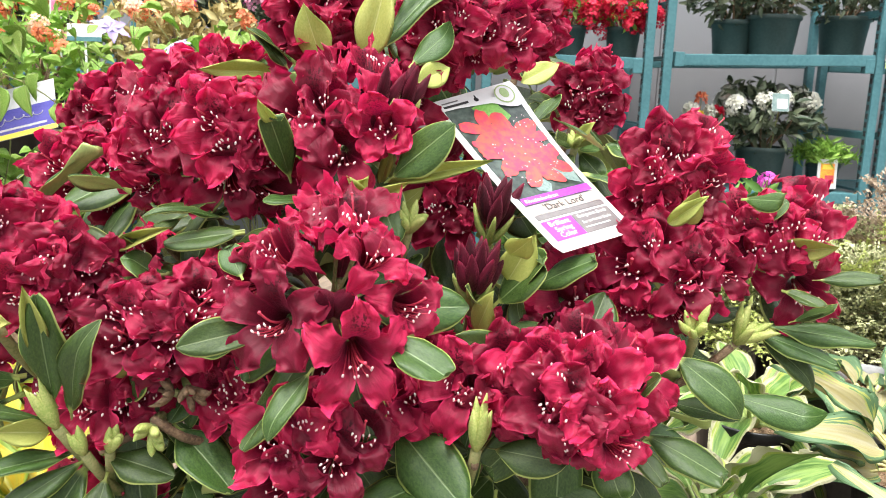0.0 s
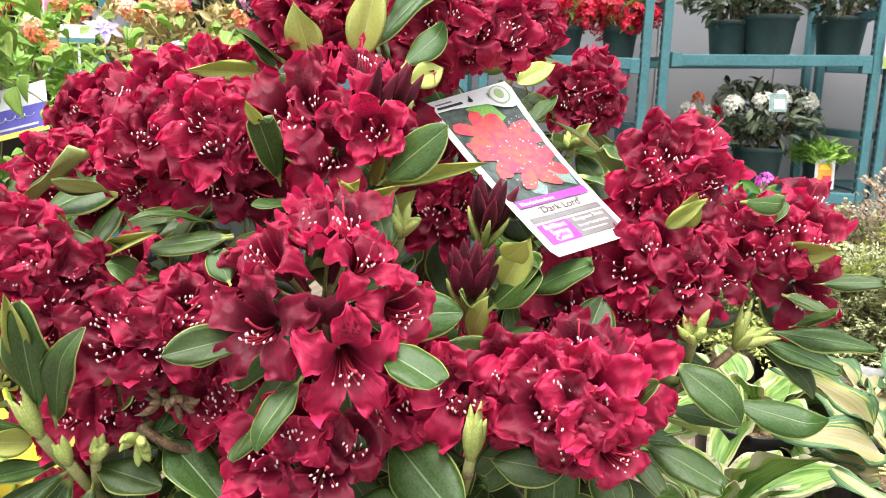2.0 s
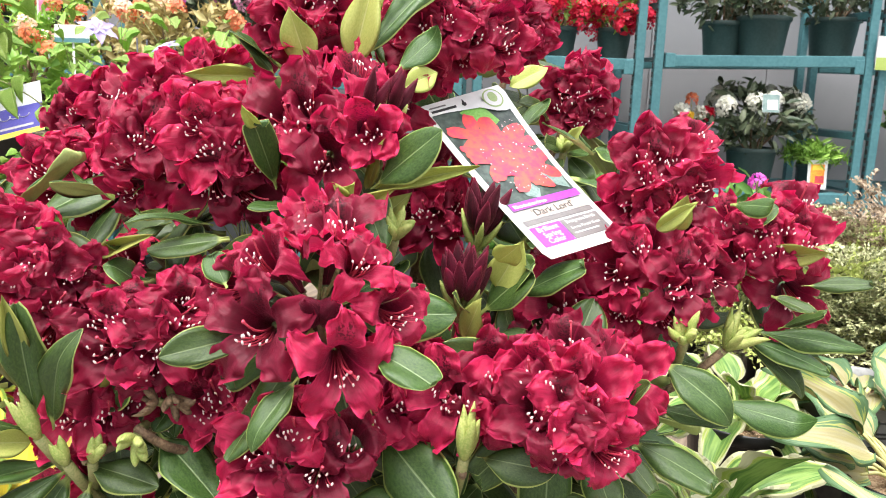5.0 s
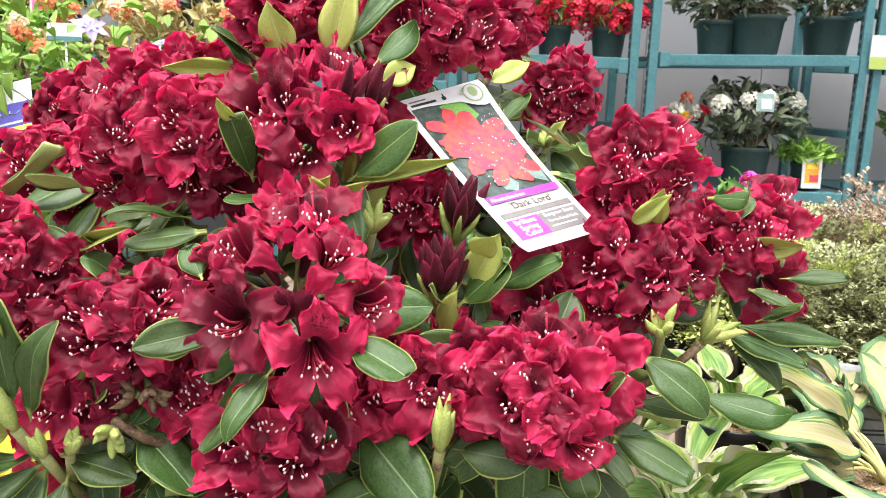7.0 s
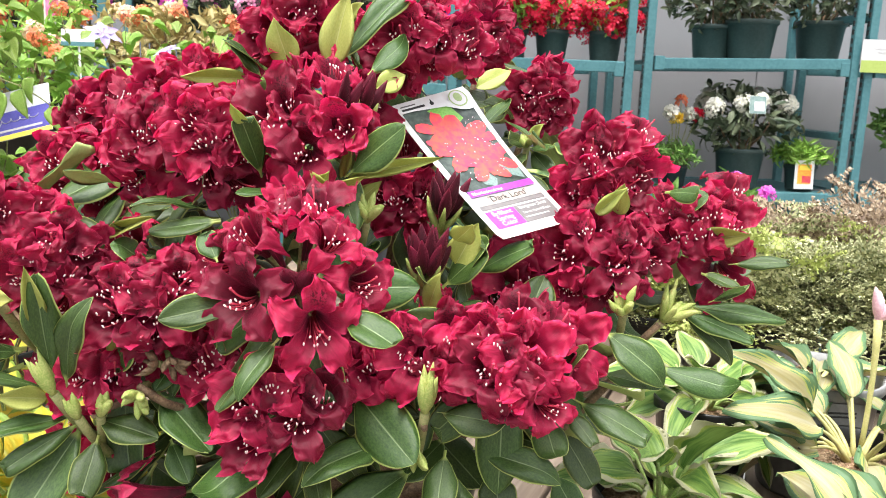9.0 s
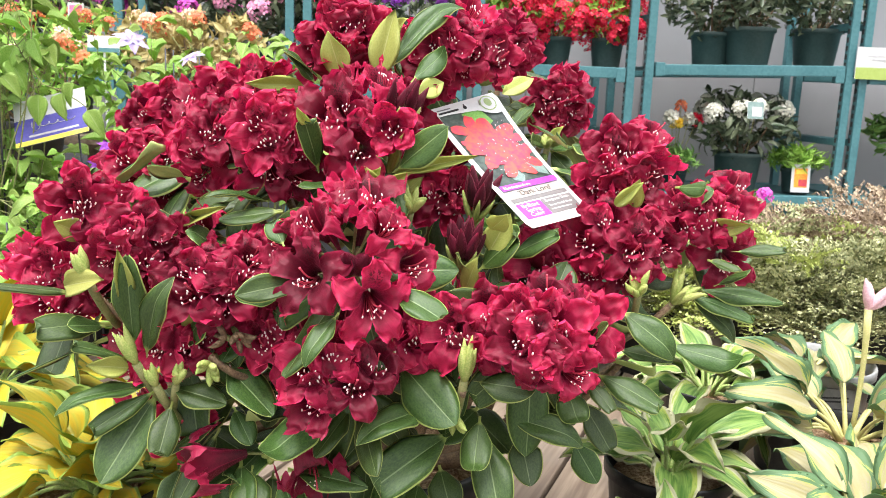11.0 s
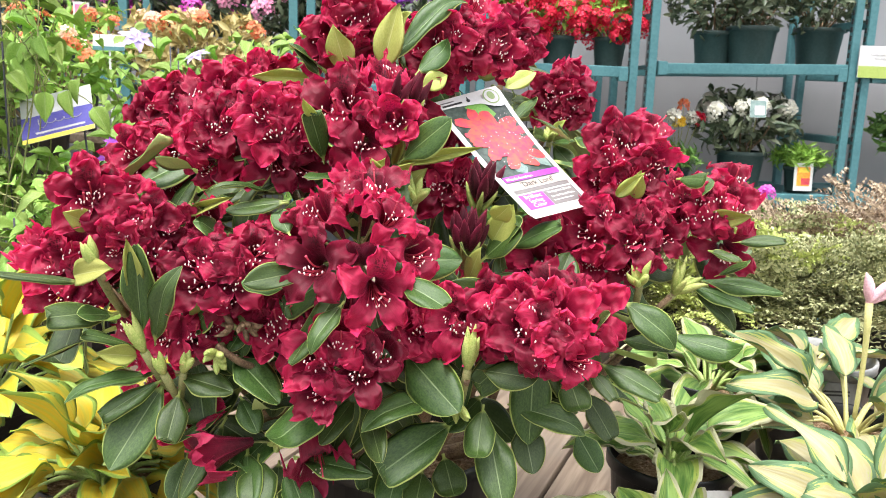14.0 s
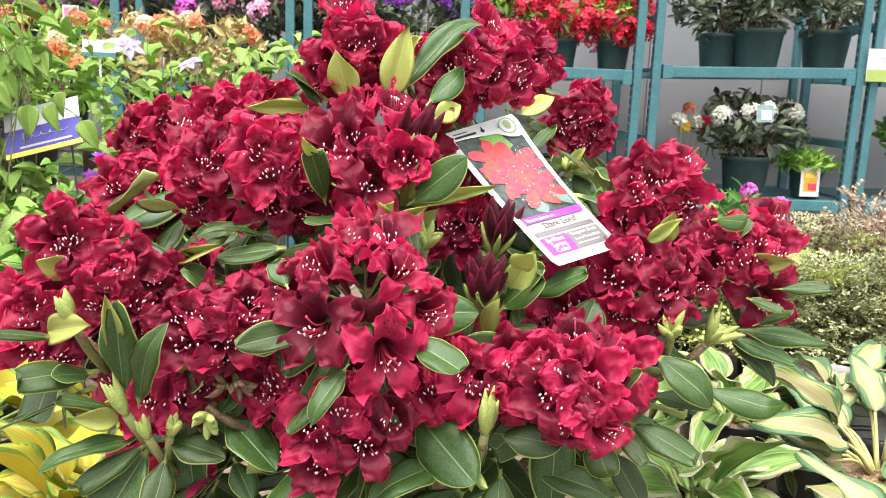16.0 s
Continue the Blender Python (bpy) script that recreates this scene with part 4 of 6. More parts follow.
def branch(a, b, sag):
    part("branch", joined("branch", [tube(bent(a, b, sag, 8), [0.0052, 0.005, 0.0046, 0.0042, 0.004, 0.0036, 0.0034, 0.003], 7, 0)], [TWIG]), rhododendron)


branch((-0.10, 0.640, 0.985), (-0.205, 0.548, 0.985), (0.0, -0.01, 0.012))
branch((-0.10, 0.640, 0.970), (-0.165, 0.546, 1.012), (0.0, -0.02, -0.01))
branch((-0.06, 0.650, 0.940), (-0.112, 0.588, 0.893), (0.0, -0.01, 0.006))
branch((0.06, 0.650, 0.955), (0.068, 0.515, 0.990), (0.004, -0.01, -0.012))
branch((0.16, 0.680, 0.985), (0.290, 0.600, 1.055), (0.01, -0.01, -0.02))
branch((-0.16, 0.660, 1.000), (-0.285, 0.598, 1.060), (-0.01, -0.01, -0.02))
branch((0.12, 0.80, 1.08), (0.193, 0.800, 1.193), (0.01, 0.0, 0.01))


LOW_FLOWER = joined("flower", corolla(random.Random(8), 0.5), [PETAL])


def lone_flower(at, direction, base):
    part("flower", LOW_FLOWER, rhododendron, aim(at, direction, 0.4) @ Matrix.Scale(1.3, 4), "single flower low on the shrub")
    part("stamen_tuft", STAMENS[1], rhododendron, aim(at, direction, 0.4))
    part("flower_stalk", joined("flower_stalk", [tube(bent(base, Vector(at) - Vector(direction).normalized() * 0.032, (0, 0, 0.003), 5), 0.0016, 5, 0)], [STEM]), rhododendron)


lone_flower((-0.178, 0.560, 0.898), (-0.9, -0.35, -0.1), (-0.113, 0.590, 0.893))
lone_flower((-0.069, 0.552, 0.893), (0.2, -0.7, -0.5), (-0.113, 0.590, 0.893))


def rhododendron_stems():
    for i in range(16):
        a = i * 2.4
        tip = Vector((0.02 + (0.12 + 0.09 * (i % 3)) * math.cos(a), 0.74 + 0.14 * math.sin(a), 0.93 + 0.05 * (i % 4)))
        part("stem", joined("stem", [tube(bent((0.02 + 0.02 * math.cos(a), 0.76 + 0.02 * math.sin(a), 0.80), tip, (0.02 * math.cos(a), 0.02 * math.sin(a), -0.02), 8), [0.011, 0.010, 0.009, 0.008, 0.007, 0.006, 0.005, 0.004], 8, 0)], [TWIG]), rhododendron)
    for i in range(150):
        a, h = rng.uniform(0, 6.283), rng.uniform(0.88, 1.20)
        rad = rng.uniform(0.10, 0.22) * (1.0 if h < 1.1 else 0.7)
        b = Vector((0.0 + rad * 1.25 * math.cos(a), 0.765 + rad * 0.72 * math.sin(a), h))
        d = Vector((math.cos(a), math.sin(a) * 0.7, rng.uniform(-0.5, 0.3))).normalized()
        ln = rng.uniform(0.07, 0.11)
        tip = b + d * ln
        if 0.02 < tip.x < 0.22 and 1.10 < tip.z < 1.30 and tip.y < 0.78:
            continue
        m = frame_of(b, b + d, (d.x * 0.4, d.y * 0.4, 1)) @ Matrix.Diagonal((rng.uniform(0.03, 0.042), ln, ln, 1))
        part("leaf", LEAVES["d"][rng.randrange(9)], rhododendron, m)


rhododendron_stems()

leaf((0.091, 0.740, 1.123), (0.143, 0.720, 1.174), 0.050, 'd')
leaf((0.150, 0.740, 1.107), (0.100, 0.720, 1.176), 0.050, 'd')
leaf((0.077, 0.740, 1.143), (0.141, 0.720, 1.144), 0.050, 'd')
leaf((0.032, 0.740, 1.279), (0.065, 0.720, 1.226), 0.045, 'd')


def pot_pieces(r, h, rim=0.012):
    """A tapered nursery pot with a rolled rim, base at z 0."""
    return [lathe([(0.001, 0.004), (r * 0.74, 0.004), (r * 0.76, 0.0), (r * 0.78, 0.006), (r * 0.93, h - rim * 1.8), (r * 0.96, h - rim * 1.7), (r * 1.0, h - rim * 1.5), (r * 1.005, h - 0.003), (r * 0.99, h), (r * 0.95, h - 0.002), (r * 0.90, h - rim * 2), (r * 0.74, 0.02)], 40, 0)]


def add_pot(t, at, r, h, mat, soil=True, label=""):
    at = Vector(at)
    part("pot", joined("pot", pot_pieces(r, h), [mat]), t, Matrix.Translation(at), label)
    if soil:
        rr = random.Random(int(r * 10000))
        v, f, u, i = lathe([(r * 0.915, h - 0.028), (r * 0.6, h - 0.022), (r * 0.3, h - 0.019), (0.0005, h - 0.018)], 28, 0)
        v = [(x, y, z + rr.uniform(-0.004, 0.004)) for x, y, z in v]
        part("soil", joined("soil", [(v, f, u, i)], [SOIL]), t, Matrix.Translation(at), "loose bark potting mix")


add_pot(rhododendron, (0.02, 0.76, BENCH), 0.125, 0.20, BLACK)


# ---- hang tag ----
PURPLE = speckled("purple_print", (0.30, 0.03, 0.42, 1), (0.36, 0.05, 0.50, 1), 60, 0.35, bump=0.02)
# charcoal ink made greyer: glare on the tag is part of this colour
CHARCOAL = speckled("charcoal_print", (0.13, 0.12, 0.12, 1), (0.17, 0.155, 0.15, 1), 60, 0.35, bump=0.02)
BEIGE = speckled("beige_print", (0.38, 0.31, 0.275, 1), (0.45, 0.38, 0.34, 1), 40, 0.35, bump=0.02)
PHOTO = speckled("photo_foliage", (0.02, 0.03, 0.026, 1), (0.075, 0.10, 0.085, 1), 55, 0.32, bump=0.02, fine=3)
PHOTO_RED = speckled("photo_flower", (0.58, 0.085, 0.055, 1), (0.50, 0.03, 0.085, 1), 45, 0.32, bump=0.02, fine=4)
PHOTO_GREY = speckled("photo_grey_leaf", (0.10, 0.16, 0.15, 1), (0.20, 0.27, 0.25, 1), 50, 0.32, bump=0.02)
PHOTO_DOT = speckled("photo_dot", (0.55, 0.35, 0.38, 1), (0.70, 0.55, 0.56, 1), 90, 0.32, bump=0.0)
PHOTO_GREEN = speckled("photo_leaf", (0.14, 0.35, 0.06, 1), (0.22, 0.45, 0.10, 1), 60, 0.32, bump=0.02)
GREENLOGO = speckled("green_print", (0.30, 0.42, 0.16, 1), (0.36, 0.48, 0.20, 1), 80, 0.4, bump=0.0)


TAG_W, TAG_H = 0.083, 0.180
TAG = [Vector(c) for c in ((0.037, 0.675, 1.240), (0.112, 0.712, 1.262), (0.131, 0.562, 1.136), (0.204, 0.612, 1.146))]
TAG_UP = (TAG[1] - TAG[0]).cross(TAG[0] - TAG[2]).normalized()


def tag_point(x, y, lift=0.0):
    """A place on the twisted, sagging face of the tag: across and down from its upper corner."""
    s, t = x / TAG_W, y / TAG_H
    c = TAG[0].lerp(TAG[1], s).lerp(TAG[2].lerp(TAG[3], s), t)
    return c + TAG_UP * (lift - (0.004 + 0.004 * s) * math.sin(math.pi * min(1, max(0, t)) ** 0.85)) - TAG[0]


def flat(name, parent, pts, mat, lift, label=""):
    """A printed patch of the tag: polygon corners (across, down) on its face."""
    n = 9
    if len(pts) == 4:
        (x0, y0), (x1, y1) = pts[0], pts[2]
        v = [(x0 + (x1 - x0) * i / n, y0 + (y1 - y0) * j / n) for j in range(n + 1) for i in range(n + 1)]
        f = [(j * (n + 1) + i, (j + 1) * (n + 1) + i, (j + 1) * (n + 1) + i + 1, j * (n + 1) + i + 1) for j in range(n) for i in range(n)]
    else:
        cx, cy = sum(p[0] for p in pts) / len(pts), sum(p[1] for p in pts) / len(pts)
        v = [(cx, cy)] + list(pts)
        f = [(0, 1 + (i + 1) % len(pts), 1 + i) for i in range(len(pts))]
    return part(name, mesh_from(name, [tuple(tag_point(x, y, lift)) for x, y in v], f, [mat], smooth=False), parent, Matrix.Translation(TAG[0]), label)


def words(name, parent, text, size, x, y, mat, lift, centre=True):
    cu = bpy.data.curves.new(name, "FONT")
    cu.body, cu.size, cu.extrude = text, size, 0.00005
    cu.align_x = "CENTER" if centre else "LEFT"
    cu.materials.append(mat)
    xa = (tag_point(x + 0.002, y) - tag_point(x - 0.002, y)).normalized()
    ya = (tag_point(x, y - 0.003) - tag_point(x, y + 0.003))
    ya = (ya - xa * ya.dot(xa)).normalized()
    turn = Matrix((xa, ya, xa.cross(ya))).transposed().to_4x4()
    part(name, cu, parent, Matrix.Translation(TAG[0] + tag_point(x, y, lift)) @ turn)


def rect(x0, y0, x1, y1):
    return [(x0, y0), (x1, y0), (x1, y1), (x0, y1)]


def hang_tag():
    W, H = TAG_W, TAG_H
    t = thing("hang_tag", TAG[0], "white plastic tag with red flower photo hanging among blooms", "plant tag")
    n = 24
    v, f = [], []
    for s in (0, -0.0007):
        for j in range(n + 1):
            y = H * j / n
            inset = 0.003 if j in (0, n) else 0.0
            v += [tuple(tag_point(x, y, s)) for x in (inset, W * 0.33, W * 0.66, W - inset)]
    k = 4 * (n + 1)
    for j in range(n):
        a = 4 * j
        for i in range(3):
            f += [(a + i, a + i + 4, a + i + 5, a + i + 1), (k + a + i, k + a + i + 1, k + a + i + 5, k + a + i + 4)]
        f += [(a, k + a, k + a + 4, a + 4), (a + 3, a + 7, k + a + 7, k + a + 3)]
    part("card", mesh_from("card", v, f, [WHITE]), t, Matrix.Translation(TAG[0]))
    L = 0.0004
    flat("photo", t, rect(0.006, 0.013, 0.077, 0.122), PHOTO, L, "printed photo of red flowers")
    rr = random.Random(4)
    flat("photo_leaf", t, [(0.030, 0.017), (0.040, 0.014), (0.054, 0.017), (0.060, 0.034), (0.050, 0.040), (0.038, 0.030)], PHOTO_GREEN, 2 * L)
    flat("photo_leaf", t, [(0.058, 0.096), (0.070, 0.092), (0.076, 0.104), (0.074, 0.118), (0.064, 0.112)], PHOTO_GREY, 2 * L)
    flat("photo_leaf", t, [(0.028, 0.100), (0.040, 0.098), (0.046, 0.112), (0.040, 0.121), (0.030, 0.116)], PHOTO_GREY, 2 * L)
    for cx, cy, rad, turn in ((0.030, 0.044, 0.024, 0.3), (0.047, 0.056, 0.030, 0.9), (0.060, 0.062, 0.020, 0.1), (0.034, 0.074, 0.027, 0.5), (0.058, 0.086, 0.024, 1.2), (0.045, 0.090, 0.026, 0.7), (0.022, 0.062, 0.016, 0.0)):
        pts = []
        for i in range(60):
            a = 2 * math.pi * i / 60
            q = rad * 1.05 * (0.34 + 0.66 * abs(math.cos(2.5 * a + turn)) ** 1.1) * rr.uniform(0.93, 1.05)
            pts.append((min(0.077, max(0.0065, cx + q * math.cos(a))), cy + q * math.sin(a)))
        flat("photo_flower", t, pts, PHOTO_RED, (2.4 + rr.random()) * L)
    v, f = [], []
    for i in range(64):
        x, y = (rr.uniform(0.014, 0.072), rr.uniform(0.058, 0.108)) if i < 48 else (rr.uniform(0.055, 0.074), rr.uniform(0.036, 0.05))
        o = len(v)
        q = rr.uniform(0.0004, 0.0009)
        v += [tuple(tag_point(x + q * math.cos(a), y + q * math.sin(a), 4 * L)) for a in (0, -1.05, -2.1, -3.14, -4.2, -5.25)]
        f.append(tuple(range(o, o + 6)))
    part("photo_speckle", mesh_from("photo_speckle", v, f, [PHOTO_DOT], smooth=False), t, Matrix.Translation(TAG[0]))
    flat("white_head", t, [(0.0055, 0.0128), (0.030, 0.0128), (0.052, 0.0126), (0.0775, 0.0126), (0.0775, 0.026), (0.071, 0.027), (0.063, 0.025), (0.057, 0.019), (0.045, 0.016), (0.025, 0.0145)], WHITE, 5 * L)
    flat("band", t, rect(0.006, 0.1208, 0.077, 0.1285), PURPLE, 4.5 * L, "purple printed band")
    flat("title_strip", t, rect(0.006, 0.129, 0.077, 0.1395), BEIGE, L)
    flat("grey_strip", t, rect(0.006, 0.140, 0.077, 0.1455), CHARCOAL, L)
    flat("purple_box", t, rect(0.006, 0.1475, 0.037, 0.169), PURPLE, 1.5 * L)
    flat("grey_box", t, rect(0.0375, 0.1475, 0.077, 0.169), CHARCOAL, L)
    words("small_name", t, "Rhododendron", 0.0058, 0.008, 0.1272, WHITE, 5.5 * L, False)
    words("title", t, "'Dark Lord'", 0.0098, 0.042, 0.1372, INK, 2 * L)
    for i, s in enumerate(("Brilliant", "Spring", "Color")):
        words("slogan", t, s, 0.0074, 0.0215, 0.1542 + 0.0064 * i, WHITE, 2.5 * L)
    words("note", t, "Evergreen Shrub", 0.0050, 0.057, 0.1528, WHITE, 2 * L)
    words("note", t, "Sun to Partial Shade", 0.0041, 0.057, 0.1592, WHITE, 2 * L)
    flat("print_line", t, rect(0.041, 0.1628, 0.067, 0.1640), WHITE, 2 * L)
    flat("print_line", t, rect(0.008, 0.0045, 0.024, 0.0060), CHARCOAL, L)
    flat("print_line", t, rect(0.008, 0.0080, 0.032, 0.0105), INK, L)
    ring = [(0.0665 + 0.0095 * math.cos(2 * math.pi * i / 24), 0.0125 + 0.0095 * math.sin(2 * math.pi * i / 24)) for i in range(24)]
    flat("round_mark", t, ring, GREENLOGO, 6 * L)
    flat("round_mark_inner", t, [(0.0665 + (x - 0.0665) * 0.86, 0.0125 + (y - 0.0125) * 0.86) for x, y in ring], WHITE, 6.5 * L)
    flat("round_mark_shape", t, [(0.0665 + (x - 0.0665) * 0.45, 0.0115 + (y - 0.0125) * 0.55) for x, y in ring], GREENLOGO, 7 * L)
    hole = [(0.040 + 0.0022 * math.cos(2 * math.pi * i / 12), 0.009 + 0.0022 * math.sin(2 * math.pi * i / 12)) for i in range(12)]
    flat("punched_hole", t, hole, INK, L)
    part("tie", joined("tie", [tube(bent(TAG[0] + tag_point(0.040, 0.008, 0.001), TAG[0] + tag_point(0.036, 0.0, -0.02) + Vector((-0.01, 0.03, 0.025)), (0, 0, 0.004), 7), 0.0007, 6, 0)], [INK]), t)


hang_tag()


# ---- hostas ----
def heart(t):
    return 0.5 * (math.sin(math.pi * min(1, t ** 0.72)) ** 0.72 if 0 < t < 1 else 0.02) * (1 if t > 0.03 else 0.3)


HOSTA_GREEN = hosta_material("hosta_white_edge", (0.095, 0.21, 0.04, 1), (0.27, 0.41, 0.10, 1), (0.48, 0.47, 0.29, 1), 0.395, 0.13)
HOSTA_CREAM = hosta_material("hosta_cream_centre", (0.42, 0.37, 0.17, 1), (0.45, 0.41, 0.26, 1), (0.12, 0.22, 0.10, 1), 0.33, 0.27)
HOSTA_YELLOW = hosta_material("hosta_yellow", (0.58, 0.42, 0.026, 1), (0.47, 0.43, 0.045, 1), (0.23, 0.34, 0.05, 1), 0.42, 0.15, lime=(0.44, 0.44, 0.05, 1))
STALK_YELLOW = speckled("yellow_stalk", (0.42, 0.40, 0.14, 1), (0.52, 0.47, 0.22, 1), 60, 0.5)
STALK_GREEN = speckled("pale_green_stalk", (0.22, 0.34, 0.08, 1), (0.40, 0.46, 0.18, 1), 60, 0.5)
HOSTAS = {}
for key, mat in (("edge", HOSTA_GREEN), ("cream", HOSTA_CREAM), ("yellow", HOSTA_YELLOW)):
    HOSTAS[key] = [joined("leaf", [leaf_grid(rng, heart, 10, 16, rng.uniform(0.12, 0.45), rng.uniform(0.05, 0.32), rng.uniform(0.03, 0.075), 0, 0.006, True, rng.uniform(-0.45, 0.45), rng.uniform(1.4, 2.8), rng.uniform(0, 0.25))], [mat, mat]) for _ in range(8)]


def hosta(at, key, leaves, seed, label, pot=0.085, height=0.155, potmat=BLACK, group="hostas on the bench"):
    """leaves: (turn in degrees, rise in degrees, stalk length, leaf length, leaf width)."""
    at = Vector(at)
    r = random.Random(seed)
    t = thing("hosta", at, label, "hosta", group)
    add_pot(t, at, pot, height, potmat)
    crown = at + Vector((0, 0, height - 0.02))
    stalk = STALK_YELLOW if key == "cream" else STALK_GREEN
    for turn, rise, sl, ll, lw in leaves:
        a, e = radians(turn + r.uniform(-8, 8)), radians(rise + r.uniform(-6, 6))
        d = Vector((math.cos(a) * math.cos(e), math.sin(a) * math.cos(e), math.sin(e)))
        b0 = crown + Vector((math.cos(a), math.sin(a), 0)) * 0.012
        b1 = b0 + d * sl
        part("stalk", joined("stalk", [tube(bent(b0, b1, (0, 0, 0.012 * math.cos(e)), 6), [0.0042, 0.0036, 0.003, 0.0027, 0.0024, 0.0022], 6, 0)], [stalk]), t)
        e2 = e - radians(r.uniform(8, 34))
        d2 = Vector((math.cos(a) * math.cos(e2), math.sin(a) * math.cos(e2), math.sin(e2)))
        nrm = Vector((-math.cos(a) * math.sin(e2), -math.sin(a) * math.sin(e2), math.cos(e2))) + Vector((r.uniform(-0.3, 0.3), r.uniform(-0.7, -0.1) - (0.6 if key == "cream" else 0.0), 0.25))
        m = frame_of(b1 - d2 * 0.01, b1 + d2, nrm) @ Matrix.Diagonal((lw, ll, ll, 1))
        part("leaf", HOSTAS[key][r.randrange(8)], t, m)
    return t


def rosette(seed, n, rise=(20, 70), sl=(0.04, 0.1), ll=(0.11, 0.15), lw=(0.06, 0.085)):
    r = random.Random(seed)
    return [(137.5 * i + r.uniform(-15, 15), rise[0] + (rise[1] - rise[0]) * i / n, r.uniform(*sl), r.uniform(*ll), r.uniform(*lw)) for i in range(n)]


def pot_label(t, at, yaw, tilt, w, h, lines, mat):
    m = Matrix.Translation(at) @ Matrix.Rotation(radians(yaw), 4, "Z") @ Matrix.Rotation(radians(90 - tilt), 4, "X")
    lab = part("label", box_data("label", w, h, 0.0012, mat, 0.0004), t, m, "printed pot label")
    for y, k in lines:
        part("print", box_data("print", w * k, 0.003, 0.0003, INK, 0), lab, m @ Matrix.Translation((0, y, 0.0009)))


E1 = "hosta with white-edged green leaves in a black pot"
h = hosta((0.385, 0.80, BENCH), "edge", rosette(3, 22, (12, 78), (0.03, 0.075), (0.075, 0.115), (0.042, 0.062)), 31, E1)
pot_label(h, (0.385, 0.714, BENCH + 0.118), 0, 6, 0.10, 0.05, [(0.012, 0.5), (0.0, 0.7)], WHITE)
hosta((0.566, 1.104, BENCH), "edge", rosette(5, 22, (0, 72), (0.03, 0.08), (0.08, 0.115), (0.042, 0.06)), 32, E1)
hosta((0.283, 0.560, BENCH), "edge", rosette(6, 12, (15, 70), (0.015, 0.035), (0.08, 0.10), (0.04, 0.055)), 33, E1)
C1 = "hosta with cream leaves edged blue-green in a black pot"
hosta((0.702, 0.905, BENCH), "cream", rosette(8, 20, (6, 62), (0.04, 0.11), (0.11, 0.15), (0.046, 0.064)), 34, C1)
hosta((0.565, 0.64, BENCH), "cream", rosette(9, 17, (10, 75), (0.03, 0.09), (0.10, 0.145), (0.05, 0.075)), 35, C1)
Y1 = "golden yellow hosta with broad leaves in a black pot"
hosta((-0.345, 0.765, BENCH), "yellow", rosette(12, 40, (0, 74), (0.03, 0.10), (0.085, 0.12), (0.040, 0.056)), 36, Y1)
hosta((-0.60, 1.02, BENCH), "yellow", rosette(13, 38, (8, 80), (0.06, 0.18), (0.11, 0.15), (0.062, 0.088)), 37, Y1)


def hosta_bloom(at, height):
    PINK = PALE_PINK
    t = thing("hosta_flower_stalk", at, "pink hosta buds on a pale stalk above cream leaves", "flower stalk")
    top = Vector(at) + Vector((0.0, 0, height))
    part("stalk", joined("stalk", [tube(bent(at, top, (0.004, 0, 0), 6), [0.004, 0.004, 0.004, 0.004, 0.005, 0.006], 8, 0)], [STALK_YELLOW]), t)
    for d, ln in (((-0.3, -0.1, 1), 0.05), ((0.55, -0.2, 0.7), 0.06), ((0.9, 0, 0.35), 0.06), ((0.1, 0.3, 1), 0.04)):
        d = Vector(d).normalized()
        part("flower_bud", joined("flower_bud", [tube(bent(top - d * 0.004, top + d * ln, (0, 0, 0.004), 7), [0.004, 0.006, 0.0075, 0.007, 0.0055, 0.0035, 0.0008], 8, 0)], [PINK]), t)


PALE_PINK = speckled("pale_pink_petal", (0.62, 0.32, 0.38, 1), (0.74, 0.48, 0.52, 1), 50, 0.5)
hosta_bloom((0.722, 0.930, BENCH + 0.13), 0.205)
hosta_bloom((0.682, 0.800, BENCH + 0.02), 0.28)


def grey_pot():
    at = Vector((0.750, 1.105, BENCH))
    t = thing("hosta", at, "hosta with cream-centred leaves in a pale grey printed pot", "hosta", "hostas on the bench")
    add_pot(t, at, 0.10, 0.20, GREYPOT)
    pot_label(t, (0.732, 1.002, BENCH + 0.140), -6, 6, 0.09, 0.080, [(0.026, 0.55), (0.020, 0.55), (0.006, 0.45), (0.000, 0.45), (-0.018, 0.75)], GREYPOT)
    crown = at + Vector((0, 0, 0.175))
    r = random.Random(77)
    for turn, rise, sl, ll, lw in rosette(15, 9, (2, 34), (0.03, 0.06), (0.08, 0.11), (0.04, 0.052)):
        a, e = radians(turn), radians(rise)
        d = Vector((math.cos(a) * math.cos(e), math.sin(a) * math.cos(e), math.sin(e)))
        part("stalk", joined("stalk", [tube([crown, crown + d * sl], 0.004, 6, 0)], [STALK_YELLOW]), t)
        part("leaf", HOSTAS["cream"][r.randrange(6)], t, frame_of(crown + d * sl, crown + d * (sl + 1), (0, -0.3, 1)) @ Matrix.Diagonal((lw, ll, ll, 1)))


grey_pot()


